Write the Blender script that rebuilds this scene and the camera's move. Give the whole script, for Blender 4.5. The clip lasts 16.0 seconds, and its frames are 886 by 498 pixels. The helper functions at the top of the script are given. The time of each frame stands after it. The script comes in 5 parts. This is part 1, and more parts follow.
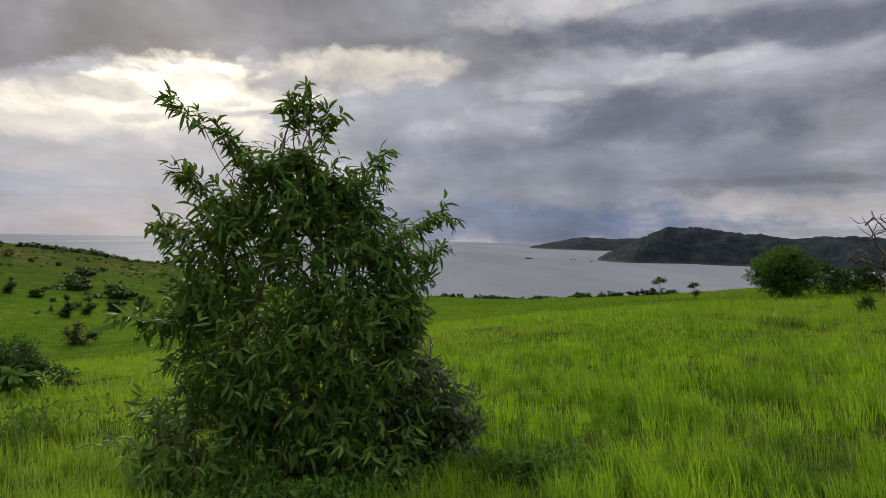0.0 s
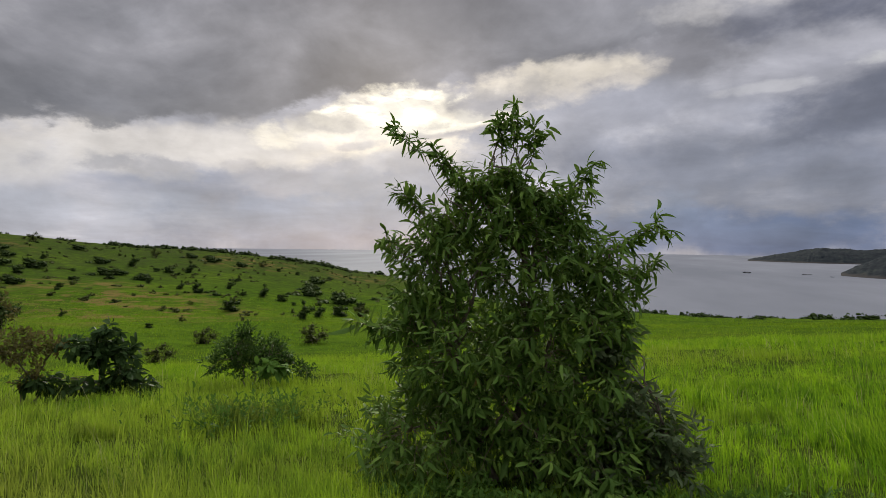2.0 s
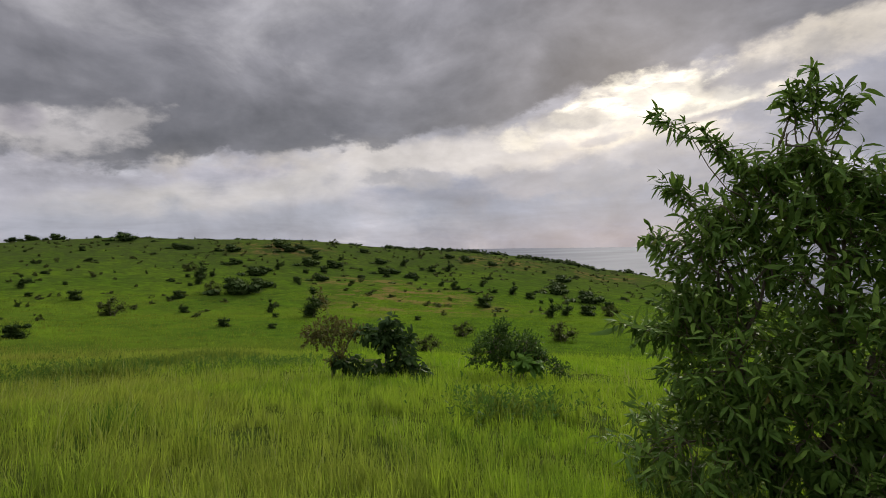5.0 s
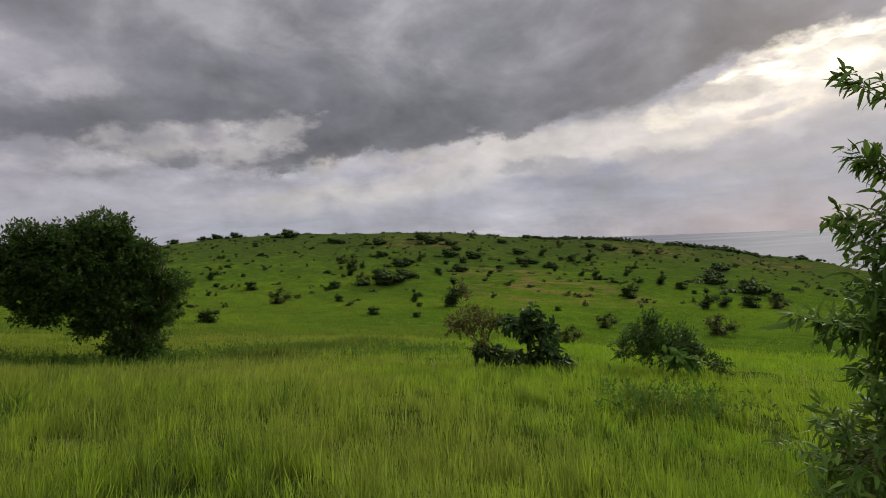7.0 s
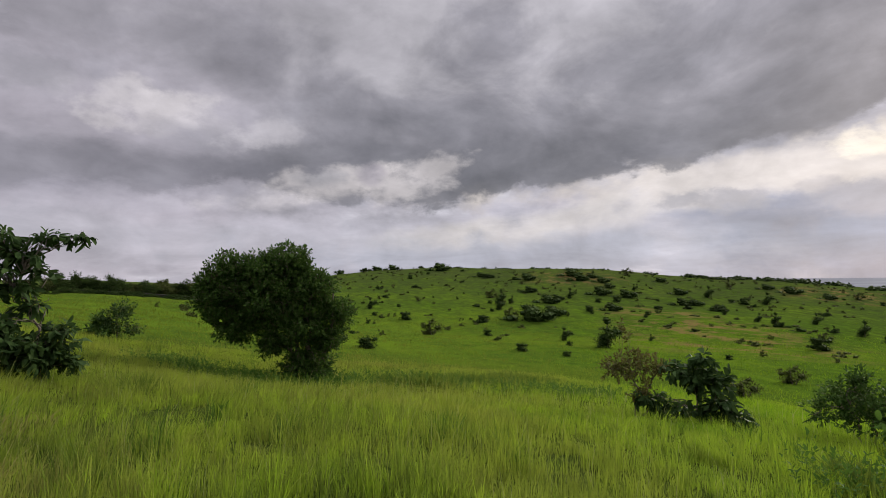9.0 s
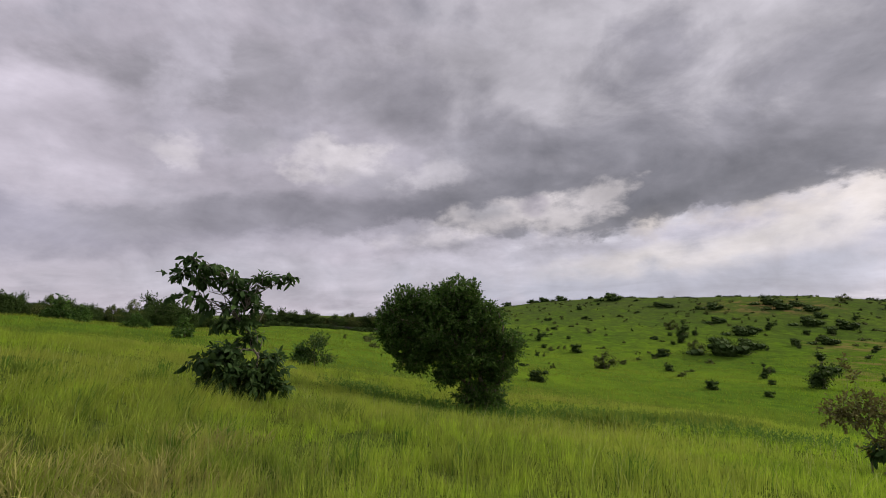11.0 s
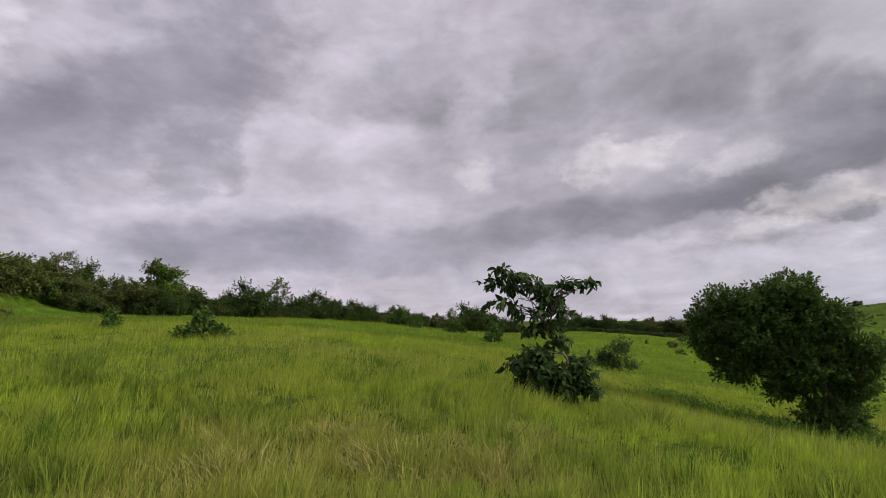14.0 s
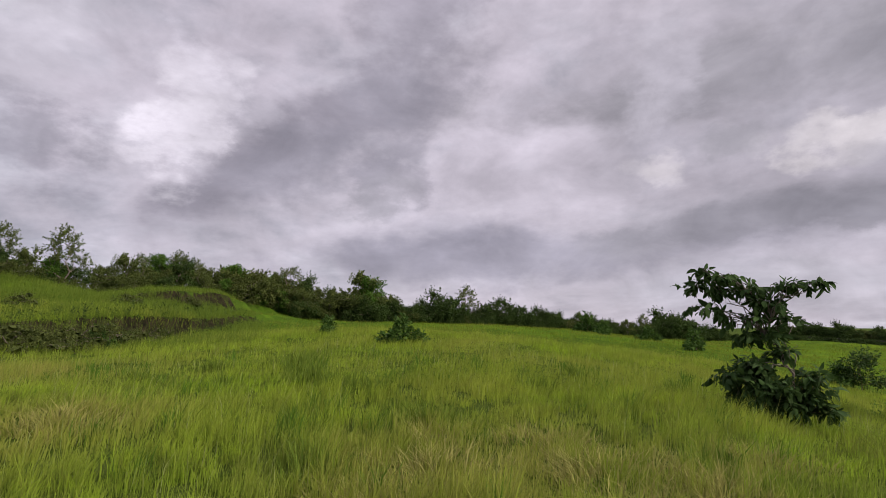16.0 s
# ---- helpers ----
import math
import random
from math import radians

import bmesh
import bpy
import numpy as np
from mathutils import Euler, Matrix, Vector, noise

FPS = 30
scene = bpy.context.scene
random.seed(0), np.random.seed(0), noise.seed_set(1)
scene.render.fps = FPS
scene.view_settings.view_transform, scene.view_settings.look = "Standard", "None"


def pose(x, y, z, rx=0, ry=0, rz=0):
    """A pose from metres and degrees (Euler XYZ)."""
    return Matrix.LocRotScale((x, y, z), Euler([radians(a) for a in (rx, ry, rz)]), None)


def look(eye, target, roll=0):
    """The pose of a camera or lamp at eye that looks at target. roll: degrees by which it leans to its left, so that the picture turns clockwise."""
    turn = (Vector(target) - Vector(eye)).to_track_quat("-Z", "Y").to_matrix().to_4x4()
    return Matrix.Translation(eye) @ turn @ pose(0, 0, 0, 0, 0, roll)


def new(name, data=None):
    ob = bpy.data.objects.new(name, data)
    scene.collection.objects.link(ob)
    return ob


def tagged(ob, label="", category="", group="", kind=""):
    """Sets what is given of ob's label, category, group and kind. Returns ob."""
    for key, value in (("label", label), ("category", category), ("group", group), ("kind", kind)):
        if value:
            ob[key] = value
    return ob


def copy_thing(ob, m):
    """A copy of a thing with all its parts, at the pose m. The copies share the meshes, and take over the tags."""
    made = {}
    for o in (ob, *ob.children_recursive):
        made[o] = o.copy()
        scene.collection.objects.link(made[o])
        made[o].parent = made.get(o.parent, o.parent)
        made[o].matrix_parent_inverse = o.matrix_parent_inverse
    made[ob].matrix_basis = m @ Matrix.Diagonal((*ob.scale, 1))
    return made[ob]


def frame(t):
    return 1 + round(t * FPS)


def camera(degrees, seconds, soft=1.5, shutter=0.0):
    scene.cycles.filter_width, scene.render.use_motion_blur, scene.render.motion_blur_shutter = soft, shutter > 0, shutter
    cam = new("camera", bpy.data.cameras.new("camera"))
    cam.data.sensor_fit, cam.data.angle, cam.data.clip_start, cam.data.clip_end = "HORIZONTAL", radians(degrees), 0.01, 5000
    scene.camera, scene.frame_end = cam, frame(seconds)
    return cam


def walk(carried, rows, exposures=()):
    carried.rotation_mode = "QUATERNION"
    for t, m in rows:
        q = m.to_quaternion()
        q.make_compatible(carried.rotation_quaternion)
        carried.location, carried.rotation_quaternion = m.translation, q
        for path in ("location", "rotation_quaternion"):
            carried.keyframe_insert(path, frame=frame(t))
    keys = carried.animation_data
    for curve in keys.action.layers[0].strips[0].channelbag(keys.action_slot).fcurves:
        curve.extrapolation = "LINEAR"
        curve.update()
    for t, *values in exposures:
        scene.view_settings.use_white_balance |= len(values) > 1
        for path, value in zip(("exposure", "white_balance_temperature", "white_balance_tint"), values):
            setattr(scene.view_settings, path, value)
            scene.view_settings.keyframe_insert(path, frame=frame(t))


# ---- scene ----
import itertools

cam = camera(79.5, 16.0, soft=0.6)
PATH = [
    (0, (-0.020, -0.013, 1.599), (-0.021, 1.987, 1.547), 1.25),
    (0.5, (-0.037, -0.011, 1.610), (-0.182, 1.984, 1.581), 1.09),
    (1, (-0.070, -0.023, 1.617), (-0.416, 1.947, 1.597), 1.13),
    (1.5, (-0.107, -0.032, 1.618), (-0.640, 1.896, 1.596), 1.02),
    (2, (-0.145, -0.035, 1.613), (-0.848, 1.837, 1.595), 0.76),
    (2.5, (-0.176, -0.031, 1.613), (-1.015, 1.785, 1.596), 0.73),
    (3, (-0.199, -0.023, 1.608), (-1.171, 1.725, 1.590), 0.41),
    (3.5, (-0.247, -0.013, 1.608), (-1.354, 1.653, 1.592), 0.05),
    (4, (-0.265, -0.026, 1.610), (-1.499, 1.548, 1.598), -0.29),
    (4.5, (-0.264, -0.050, 1.616), (-1.614, 1.425, 1.603), -0.50),
    (5, (-0.271, -0.080, 1.617), (-1.722, 1.297, 1.594), -0.84),
    (7.5, (-0.327, -0.132, 1.616), (-2.132, 0.729, 1.590), -2.31),
    (8, (-0.355, -0.150, 1.616), (-2.207, 0.606, 1.625), -1.93),
    (8.5, (-0.374, -0.173, 1.616), (-2.275, 0.444, 1.671), -1.33),
    (9, (-0.390, -0.230, 1.617), (-2.336, 0.219, 1.719), -0.91),
    (11.5, (-0.405, -0.340, 1.618), (-2.363, -0.657, 1.873), -2.09),
    (12, (-0.404, -0.398, 1.616), (-2.326, -0.883, 1.888), -2.44),
    (12.5, (-0.389, -0.412, 1.613), (-2.257, -1.069, 1.896), -2.56),
    (13, (-0.364, -0.423, 1.608), (-2.156, -1.263, 1.898), -2.44),
    (13.5, (-0.345, -0.447, 1.601), (-2.042, -1.464, 1.892), -2.34),
    (14, (-0.338, -0.465, 1.599), (-1.953, -1.609, 1.889), -2.31),
    (14.5, (-0.327, -0.486, 1.604), (-1.855, -1.743, 1.903), -2.44),
    (15, (-0.308, -0.513, 1.607), (-1.708, -1.908, 1.915), -2.39),
    (15.5, (-0.276, -0.521, 1.607), (-1.539, -2.038, 1.928), -2.06),
    (16, (-0.249, -0.523, 1.611), (-1.386, -2.134, 1.947), -1.70),
]
walk(cam, [(t, look(eye, target, roll)) for t, eye, target, roll in PATH],
     exposures=[(0, 0.15, 6500, 6.5), (5, 0.08, 6500, 9), (7.5, 0.0, 6500, 9.5), (9, 0.26, 6500, 11), (11.5, 0.36, 6500, 13), (16, 0.42, 6500, 13.5)])

# ---- sky, sun ----
# Compass used throughout: bearing in degrees, counted leftwards from +y; height in degrees above level.
SUN_BEARING, SUN_HEIGHT = 27.0, 17.0


def node(tree, kind, **values):
    n = tree.nodes.new(kind)
    for key, value in values.items():
        if key == "op":
            n.operation = value
        elif key == "blend":
            n.blend_type = value
        elif key == "data":
            n.data_type = value
    return n


def math_node(tree, op, a, b=None, c=None):
    n = tree.nodes.new("ShaderNodeMath")
    n.operation = op
    for slot, v in zip(n.inputs, (a, b, c)):
        if v is None:
            continue
        if isinstance(v, (int, float)):
            slot.default_value = v
        else:
            tree.links.new(v, slot)
    return n.outputs[0]


def ramp_node(tree, fac, stops):
    n = tree.nodes.new("ShaderNodeValToRGB")
    el = n.color_ramp.elements
    while len(el) < len(stops):
        el.new(0.5)
    for e, (p, col) in zip(el, stops):
        e.position, e.color = p, (*col, 1) if len(col) == 3 else col
    tree.links.new(fac, n.inputs[0])
    return n.outputs[0]


def noise_node(tree, vector, scale, detail=4.0, rough=0.55, distortion=0.0):
    n = tree.nodes.new("ShaderNodeTexNoise")
    n.inputs["Scale"].default_value, n.inputs["Detail"].default_value = scale, detail
    n.inputs["Roughness"].default_value, n.inputs["Distortion"].default_value = rough, distortion
    if vector is not None:
        tree.links.new(vector, n.inputs["Vector"])
    return n


def mix_colour(tree, fac, a, b, blend="MIX"):
    n = tree.nodes.new("ShaderNodeMix")
    n.data_type, n.blend_type = "RGBA", blend
    for slot, v in ((n.inputs[0], fac), (n.inputs[6], a), (n.inputs[7], b)):
        if isinstance(v, (int, float)):
            slot.default_value = v
        elif isinstance(v, tuple):
            slot.default_value = (*v, 1)
        else:
            tree.links.new(v, slot)
    return n.outputs[2]


def make_world():
    world = bpy.data.worlds.new("overcast_sky")
    scene.world = world
    world.use_nodes = True
    t = world.node_tree
    t.nodes.clear()
    link = t.links.new
    out, bg = t.nodes.new("ShaderNodeOutputWorld"), t.nodes.new("ShaderNodeBackground")
    link(bg.outputs[0], out.inputs[0])
    coord = t.nodes.new("ShaderNodeTexCoord").outputs["Generated"]
    sep = t.nodes.new("ShaderNodeSeparateXYZ")
    link(coord, sep.inputs[0])
    x, y, z = sep.outputs
    # clear sky above the clouds
    sky = t.nodes.new("ShaderNodeTexSky")
    sky.sky_type, sky.sun_disc = "NISHITA", False
    sky.sun_elevation, sky.sun_rotation = radians(SUN_HEIGHT), radians(-SUN_BEARING)
    dim = t.nodes.new("ShaderNodeVectorMath")
    dim.operation = "SCALE"
    link(sky.outputs[0], dim.inputs[0])
    dim.inputs["Scale"].default_value = 0.08
    # cloud layer seen in perspective
    high = math_node(t, "MAXIMUM", z, 0.0)
    lift = math_node(t, "ADD", high, 0.16)
    plane = t.nodes.new("ShaderNodeCombineXYZ")
    link(math_node(t, "DIVIDE", x, lift), plane.inputs[0])
    link(math_node(t, "DIVIDE", y, lift), plane.inputs[1])
    big = noise_node(t, plane.outputs[0], 0.55, 3, 0.5, 0.3).outputs[0]
    mid = noise_node(t, plane.outputs[0], 1.7, 7, 0.58, 0.5).outputs[0]
    # bearing and height in degrees; ragged edges from noise drawn out sideways
    flat = t.nodes.new("ShaderNodeCombineXYZ")
    link(x, flat.inputs[0])
    link(y, flat.inputs[1])
    link(math_node(t, "MULTIPLY", z, 1.7), flat.inputs[2])
    rags = []
    for scale in (3.2, 8.5):
        wsep = t.nodes.new("ShaderNodeSeparateColor")
        link(noise_node(t, flat.outputs[0], scale, 6, 0.55, 0.0).outputs["Color"], wsep.inputs[0])
        rags.append([math_node(t, "MULTIPLY", math_node(t, "SUBTRACT", wsep.outputs[k], 0.5), 2.4) for k in (0, 1)])
    puff = [math_node(t, "MULTIPLY", math_node(t, "SUBTRACT", noise_node(t, flat.outputs[0], scale, 9, 0.60, 0.0).outputs[0], 0.5), amount) for scale, amount in ((8.0, 4.6), (19.0, 4.0), (15.0, 6.0))]
    deg = 180 / math.pi
    bearing = math_node(t, "MULTIPLY", math_node(t, "ARCTAN2", math_node(t, "MULTIPLY", x, -1.0), y), deg)
    height = math_node(t, "MULTIPLY", math_node(t, "ARCSINE", z), deg)
    # body of the clouds
    body = math_node(t, "MULTIPLY_ADD", big, 0.5, math_node(t, "MULTIPLY", mid, 0.5))
    col = ramp_node(t, body, CLOUD_STOPS)
    def patches(col, rows, cover=0.72):
        for b0, h0, wide, tall, tilt, hard, colour in rows:
            rag, tuft = (rags[0], puff[0]) if wide > 11 else (rags[1], puff[1] if wide > 6.5 else puff[2])
            db = math_node(t, "WRAP", math_node(t, "SUBTRACT", bearing, float(b0)), 180.0, -180.0)
            dh = math_node(t, "SUBTRACT", height, float(h0))
            c, s = math.cos(radians(tilt)), math.sin(radians(tilt))
            u = math_node(t, "MULTIPLY_ADD", db, c / wide, math_node(t, "MULTIPLY_ADD", dh, s / wide, rag[0]))
            v = math_node(t, "MULTIPLY_ADD", dh, c / tall, math_node(t, "MULTIPLY_ADD", db, -s / tall, rag[1]))
            d = math_node(t, "MULTIPLY_ADD", u, u, math_node(t, "MULTIPLY_ADD", v, v, tuft))
            m = t.nodes.new("ShaderNodeMapRange")
            m.interpolation_type = "SMOOTHSTEP"
            m.inputs["From Min"].default_value, m.inputs["From Max"].default_value = 2.3 - hard, -0.3 + hard * 0.8
            link(d, m.inputs["Value"])
            col = mix_colour(t, math_node(t, "MULTIPLY", m.outputs[0], 0.9 if wide > 11 else cover), col, colour)
        return col

    col = patches(col, CLOUDS)
    # the dark deck with a torn lower edge, climbing towards the hidden sun
    span = DECK_EDGE[-1][0] - DECK_EDGE[0][0]
    along = math_node(t, "DIVIDE", math_node(t, "SUBTRACT", bearing, float(DECK_EDGE[0][0])), float(span))
    sill = math_node(t, "MULTIPLY", ramp_node(t, along, [((b - DECK_EDGE[0][0]) / span, (h / 40,) * 3) for b, h in DECK_EDGE]), 40.0)
    torn = math_node(t, "MULTIPLY_ADD", noise_node(t, flat.outputs[0], 9.0, 9, 0.60, 0.2).outputs[0], 7.0, -3.5)
    above = math_node(t, "ADD", math_node(t, "SUBTRACT", height, sill), torn)
    sheet = t.nodes.new("ShaderNodeMapRange")
    sheet.interpolation_type = "SMOOTHSTEP"
    sheet.inputs["From Min"].default_value, sheet.inputs["From Max"].default_value = -0.1, 1.0
    link(above, sheet.inputs["Value"])
    west = ramp_node(t, along, [(0.0, (0, 0, 0)), (0.13, (1, 1, 1)), (0.64, (1, 1, 1)), (0.80, (0.45, 0.45, 0.45)), (1.0, (0, 0, 0))])
    thick = math_node(t, "MULTIPLY_ADD", noise_node(t, flat.outputs[0], 4.2, 7, 0.56, 0.4).outputs[0], 1.6, math_node(t, "MULTIPLY_ADD", above, 0.028, -0.42))
    deck = ramp_node(t, thick, DECK_STOPS)
    col = mix_colour(t, math_node(t, "MULTIPLY", math_node(t, "MULTIPLY", sheet.outputs[0], west), 0.88), col, deck)
    col = patches(col, WISPS, 0.58)
    # cloudlets drifting across the bright gaps
    thin = t.nodes.new("ShaderNodeCombineXYZ")
    link(x, thin.inputs[0])
    link(y, thin.inputs[1])
    link(math_node(t, "MULTIPLY", z, 3.4), thin.inputs[2])
    lum = t.nodes.new("ShaderNodeRGBToBW")
    link(col, lum.inputs[0])
    lightest = t.nodes.new("ShaderNodeMapRange")
    lightest.inputs["From Min"].default_value, lightest.inputs["From Max"].default_value = 0.45, 0.95
    link(lum.outputs[0], lightest.inputs["Value"])
    for scale, lo, hi, amount in ((9.0, 0.50, 0.62, 0.62), (26.0, 0.54, 0.62, 0.45)):
        fleck = ramp_node(t, noise_node(t, thin.outputs[0], scale, 8, 0.60, 0.3).outputs[0], [(lo, (0, 0, 0)), (hi, (1, 1, 1))])
        col = mix_colour(t, math_node(t, "MULTIPLY", math_node(t, "MULTIPLY", fleck, lightest.outputs[0]), amount), col, (0.33, 0.31, 0.335))
    # rolls of thicker and thinner cloud
    for vector, scale, deep, base in ((plane.outputs[0], 1.1, 0.9, 0.59), (flat.outputs[0], 7.5, 1.1, 0.49)):
        roll = math_node(t, "MULTIPLY_ADD", noise_node(t, vector, scale, 9, 0.58, 0.4).outputs[0], deep, base)
        rcol = t.nodes.new("ShaderNodeCombineColor")
        for k in range(3):
            link(roll, rcol.inputs[k])
        col = mix_colour(t, 0.75, col, mix_colour(t, 1.0, col, rcol.outputs[0], "MULTIPLY"))
    # fine texture over everything
    grain = math_node(t, "MULTIPLY_ADD", noise_node(t, plane.outputs[0], 3.2, 8, 0.6, 0.2).outputs[0], 0.18, 0.91)
    gcol = t.nodes.new("ShaderNodeCombineColor")
    for k in range(3):
        link(grain, gcol.inputs[k])
    fade = math_node(t, "MULTIPLY", math_node(t, "SMOOTH_MIN", math_node(t, "MULTIPLY", high, 6.0), 1.0, 0.2), 1.0)
    col = mix_colour(t, fade, col, mix_colour(t, 1.0, col, gcol.outputs[0], "MULTIPLY"))
    lumps = noise_node(t, flat.outputs[0], 6.5, 6, 0.55, 0.3).outputs[0]
    shade = math_node(t, "MULTIPLY_ADD", lumps, 0.70, 0.65)
    scol = t.nodes.new("ShaderNodeCombineColor")
    for k in range(3):
        link(shade, scol.inputs[k])
    col = mix_colour(t, fade, col, mix_colour(t, 1.0, col, scol.outputs[0], "MULTIPLY"))
    # an overcast sky is brightest overhead
    up = t.nodes.new("ShaderNodeMapRange")
    up.interpolation_type = "SMOOTHSTEP"
    up.inputs["From Min"].default_value, up.inputs["From Max"].default_value = 0.52, 0.95
    up.inputs["To Min"].default_value, up.inputs["To Max"].default_value = 1.0, ZENITH
    link(z, up.inputs["Value"])
    lit = t.nodes.new("ShaderNodeVectorMath")
    lit.operation = "SCALE"
    link(col, lit.inputs[0])
    link(up.outputs[0], lit.inputs["Scale"])
    # thinner, brighter cloud round the hidden sun
    sb, sh = radians(SUN_BEARING), radians(SUN_HEIGHT - 2)
    toward = math_node(t, "MULTIPLY_ADD", x, -math.sin(sb) * math.cos(sh), math_node(t, "MULTIPLY_ADD", y, math.cos(sb) * math.cos(sh), math_node(t, "MULTIPLY", z, math.sin(sh))))
    halo = math_node(t, "MULTIPLY_ADD", math_node(t, "POWER", math_node(t, "MAXIMUM", toward, 0.0), 9.0), 0.30, 1.0)
    glow = t.nodes.new("ShaderNodeVectorMath")
    glow.operation = "SCALE"
    link(lit.outputs[0], glow.inputs[0])
    link(halo, glow.inputs["Scale"])
    final = mix_colour(t, 0.95, dim.outputs[0], glow.outputs[0])
    link(final, bg.inputs[0])
    bg.inputs[1].default_value = 1.0


CLOUD_STOPS = [(0.30, (0.20, 0.20, 0.235)), (0.47, (0.30, 0.295, 0.34)), (0.58, (0.42, 0.41, 0.46)), (0.72, (0.66, 0.65, 0.70))]
# the deck's lower edge (bearing, height), and its greys from thick to thin
DECK_EDGE = [(-14, 20.0), (3, 18.4), (10.7, 18.0), (19, 16.8), (26.4, 16.0), (32, 14.6), (37.3, 13.3), (43, 12.0), (50, 10.7), (58.7, 9.6), (66.5, 8.6), (76.3, 6.8), (86, 7.8), (97, 9.3), (106, 8.0), (121, 8.2), (136, 8.0)]
DECK_STOPS = [(0.15, (0.108, 0.107, 0.124)), (0.45, (0.152, 0.149, 0.168)), (0.75, (0.225, 0.218, 0.243)), (1.0, (0.36, 0.348, 0.374))]
# bearing, height, half width, half height, tilt, hardness, colour
CLOUDS_1 = [
    (128.9, 20.0, 55.9, 25.1, 0, 0.1, (0.434, 0.402, 0.456)),
    (64.3, 3.9, 46.0, 2.9, 0, 0.2, (0.381, 0.371, 0.423)),
    (63.1, 16.6, 22.8, 6.3, -4, 0.4, (0.162, 0.156, 0.175)),
    (29.6, 20.5, 27.0, 4.0, -12, 0.4, (0.175, 0.168, 0.191)),
    (84.9, 23.2, 41.1, 4.7, 0, 0.2, (0.27, 0.258, 0.287)),
    (74.6, 14.9, 25.2, 5.8, -8, 0.35, (0.216, 0.209, 0.235)),
    (108.0, 10.3, 15.2, 2.0, -3, 0.25, (0.223, 0.212, 0.246)),
    (59.8, 12.6, 15.2, 2.6, 0, 0.2, (0.150, 0.146, 0.162)),
    (14.3, 19.1, 24.3, 3.1, 0, 0.3, (0.188, 0.181, 0.202)),
    (-12.7, 7.1, 23.9, 4.2, 0, 0.1, (0.181, 0.191, 0.25)),
    (-23.4, 11.8, 13.9, 2.7, -3, 0.4, (0.138, 0.144, 0.191)),
]
CLOUDS_2 = [
    (5.4, 13.0, 15.6, 2.8, 0, 0.3, (0.27, 0.27, 0.319)),
    (33.9, 4.9, 27.8, 2.7, 0, 0.2, (0.209, 0.223, 0.292)),
    (29.6, 1.6, 31.4, 2.3, 0, 0.2, (0.168, 0.198, 0.275)),
    (44.6, 9.1, 24.8, 1.9, -2, 0.3, (0.56, 0.51, 0.475)),
    (23.1, 12.8, 10.8, 3.2, -18, 0.3, (0.922, 0.807, 0.631)),
    (8.8, 16.9, 7.8, 1.8, -4, 0.15, (0.617, 0.552, 0.491)),
    (24.8, 14.3, 6.9, 1.1, -12, 0.4, (1.563, 1.449, 1.139)),
    (19.0, 12.8, 3.9, 0.6, -10, 0.4, (1.449, 1.341, 1.064)),
    (20.7, 11.8, 3.9, 0.5, -8, 0.4, (0.305, 0.287, 0.314)),
    (26.3, 13.8, 2.1, 0.4, -10, 0.4, (0.305, 0.283, 0.305)),
    (20.8, 15.5, 3.3, 0.5, -14, 0.4, (0.296, 0.283, 0.314)),
]
CLOUDS_3 = [
    (29.0, 10.3, 3.6, 0.4, -10, 0.4, (0.392, 0.361, 0.371)),
    (33.3, 12.1, 4.4, 0.8, -4, 0.5, (0.352, 0.314, 0.319)),
    (49.8, 7.0, 3.6, 0.7, -3, 0.5, (0.381, 0.356, 0.381)),
    (37.5, 6.6, 3.9, 1.0, -10, 0.5, (0.342, 0.332, 0.371)),
    (27.8, 8.5, 7.7, 1.3, -14, 0.4, (0.352, 0.347, 0.397)),
    (15.7, 14.3, 5.8, 0.7, -14, 0.4, (0.305, 0.287, 0.314)),
    (-8.7, 1.6, 17.8, 2.1, 0, 0.3, (0.089, 0.13, 0.246)),
    (-34.3, 3.3, 9.9, 1.1, 0, 0.3, (0.413, 0.381, 0.392)),
    (-30.8, 5.6, 9.3, 0.5, 0, 0.4, (0.162, 0.162, 0.195)),
    (-12.2, 22.7, 9.4, 1.4, -4, 0.4, (0.631, 0.597, 0.597)),
    (-19.1, 15.8, 2.2, 0.5, -5, 0.4, (0.527, 0.515, 0.527)),
]
CLOUDS_4 = [
    (-25.2, 17.1, 3.7, 0.5, -10, 0.4, (0.527, 0.515, 0.527)),
    (-10.7, 14.5, 3.4, 0.5, 0, 0.4, (0.456, 0.445, 0.479)),
    (102.8, 16.2, 5.8, 1.2, 20, 0.3, (0.468, 0.44, 0.468)),
    (80.7, 14.8, 2.5, 0.8, 5, 0.1, (0.413, 0.392, 0.423)),
    (90.4, 9.3, 5.2, 1.3, -8, 0.1, (0.332, 0.319, 0.356)),
    (79.9, 11.1, 4.8, 0.8, -14, 0.05, (0.352, 0.337, 0.376)),
    (48.5, 8.5, 16.5, 1.9, -9, 0.15, (0.51, 0.475, 0.465)),
    (49.5, 7.2, 3.8, 0.6, -4, 0.4, (0.342, 0.328, 0.361)),
    (130.7, 8.6, 24.6, 2.6, 0, 0.2, (0.27, 0.258, 0.305)),
    (117.5, 10.3, 15.7, 1.8, -4, 0.2, (0.27, 0.258, 0.296)),
    (120.2, 25.8, 5.3, 2.9, -60, 0.1, (0.456, 0.434, 0.491)),
]
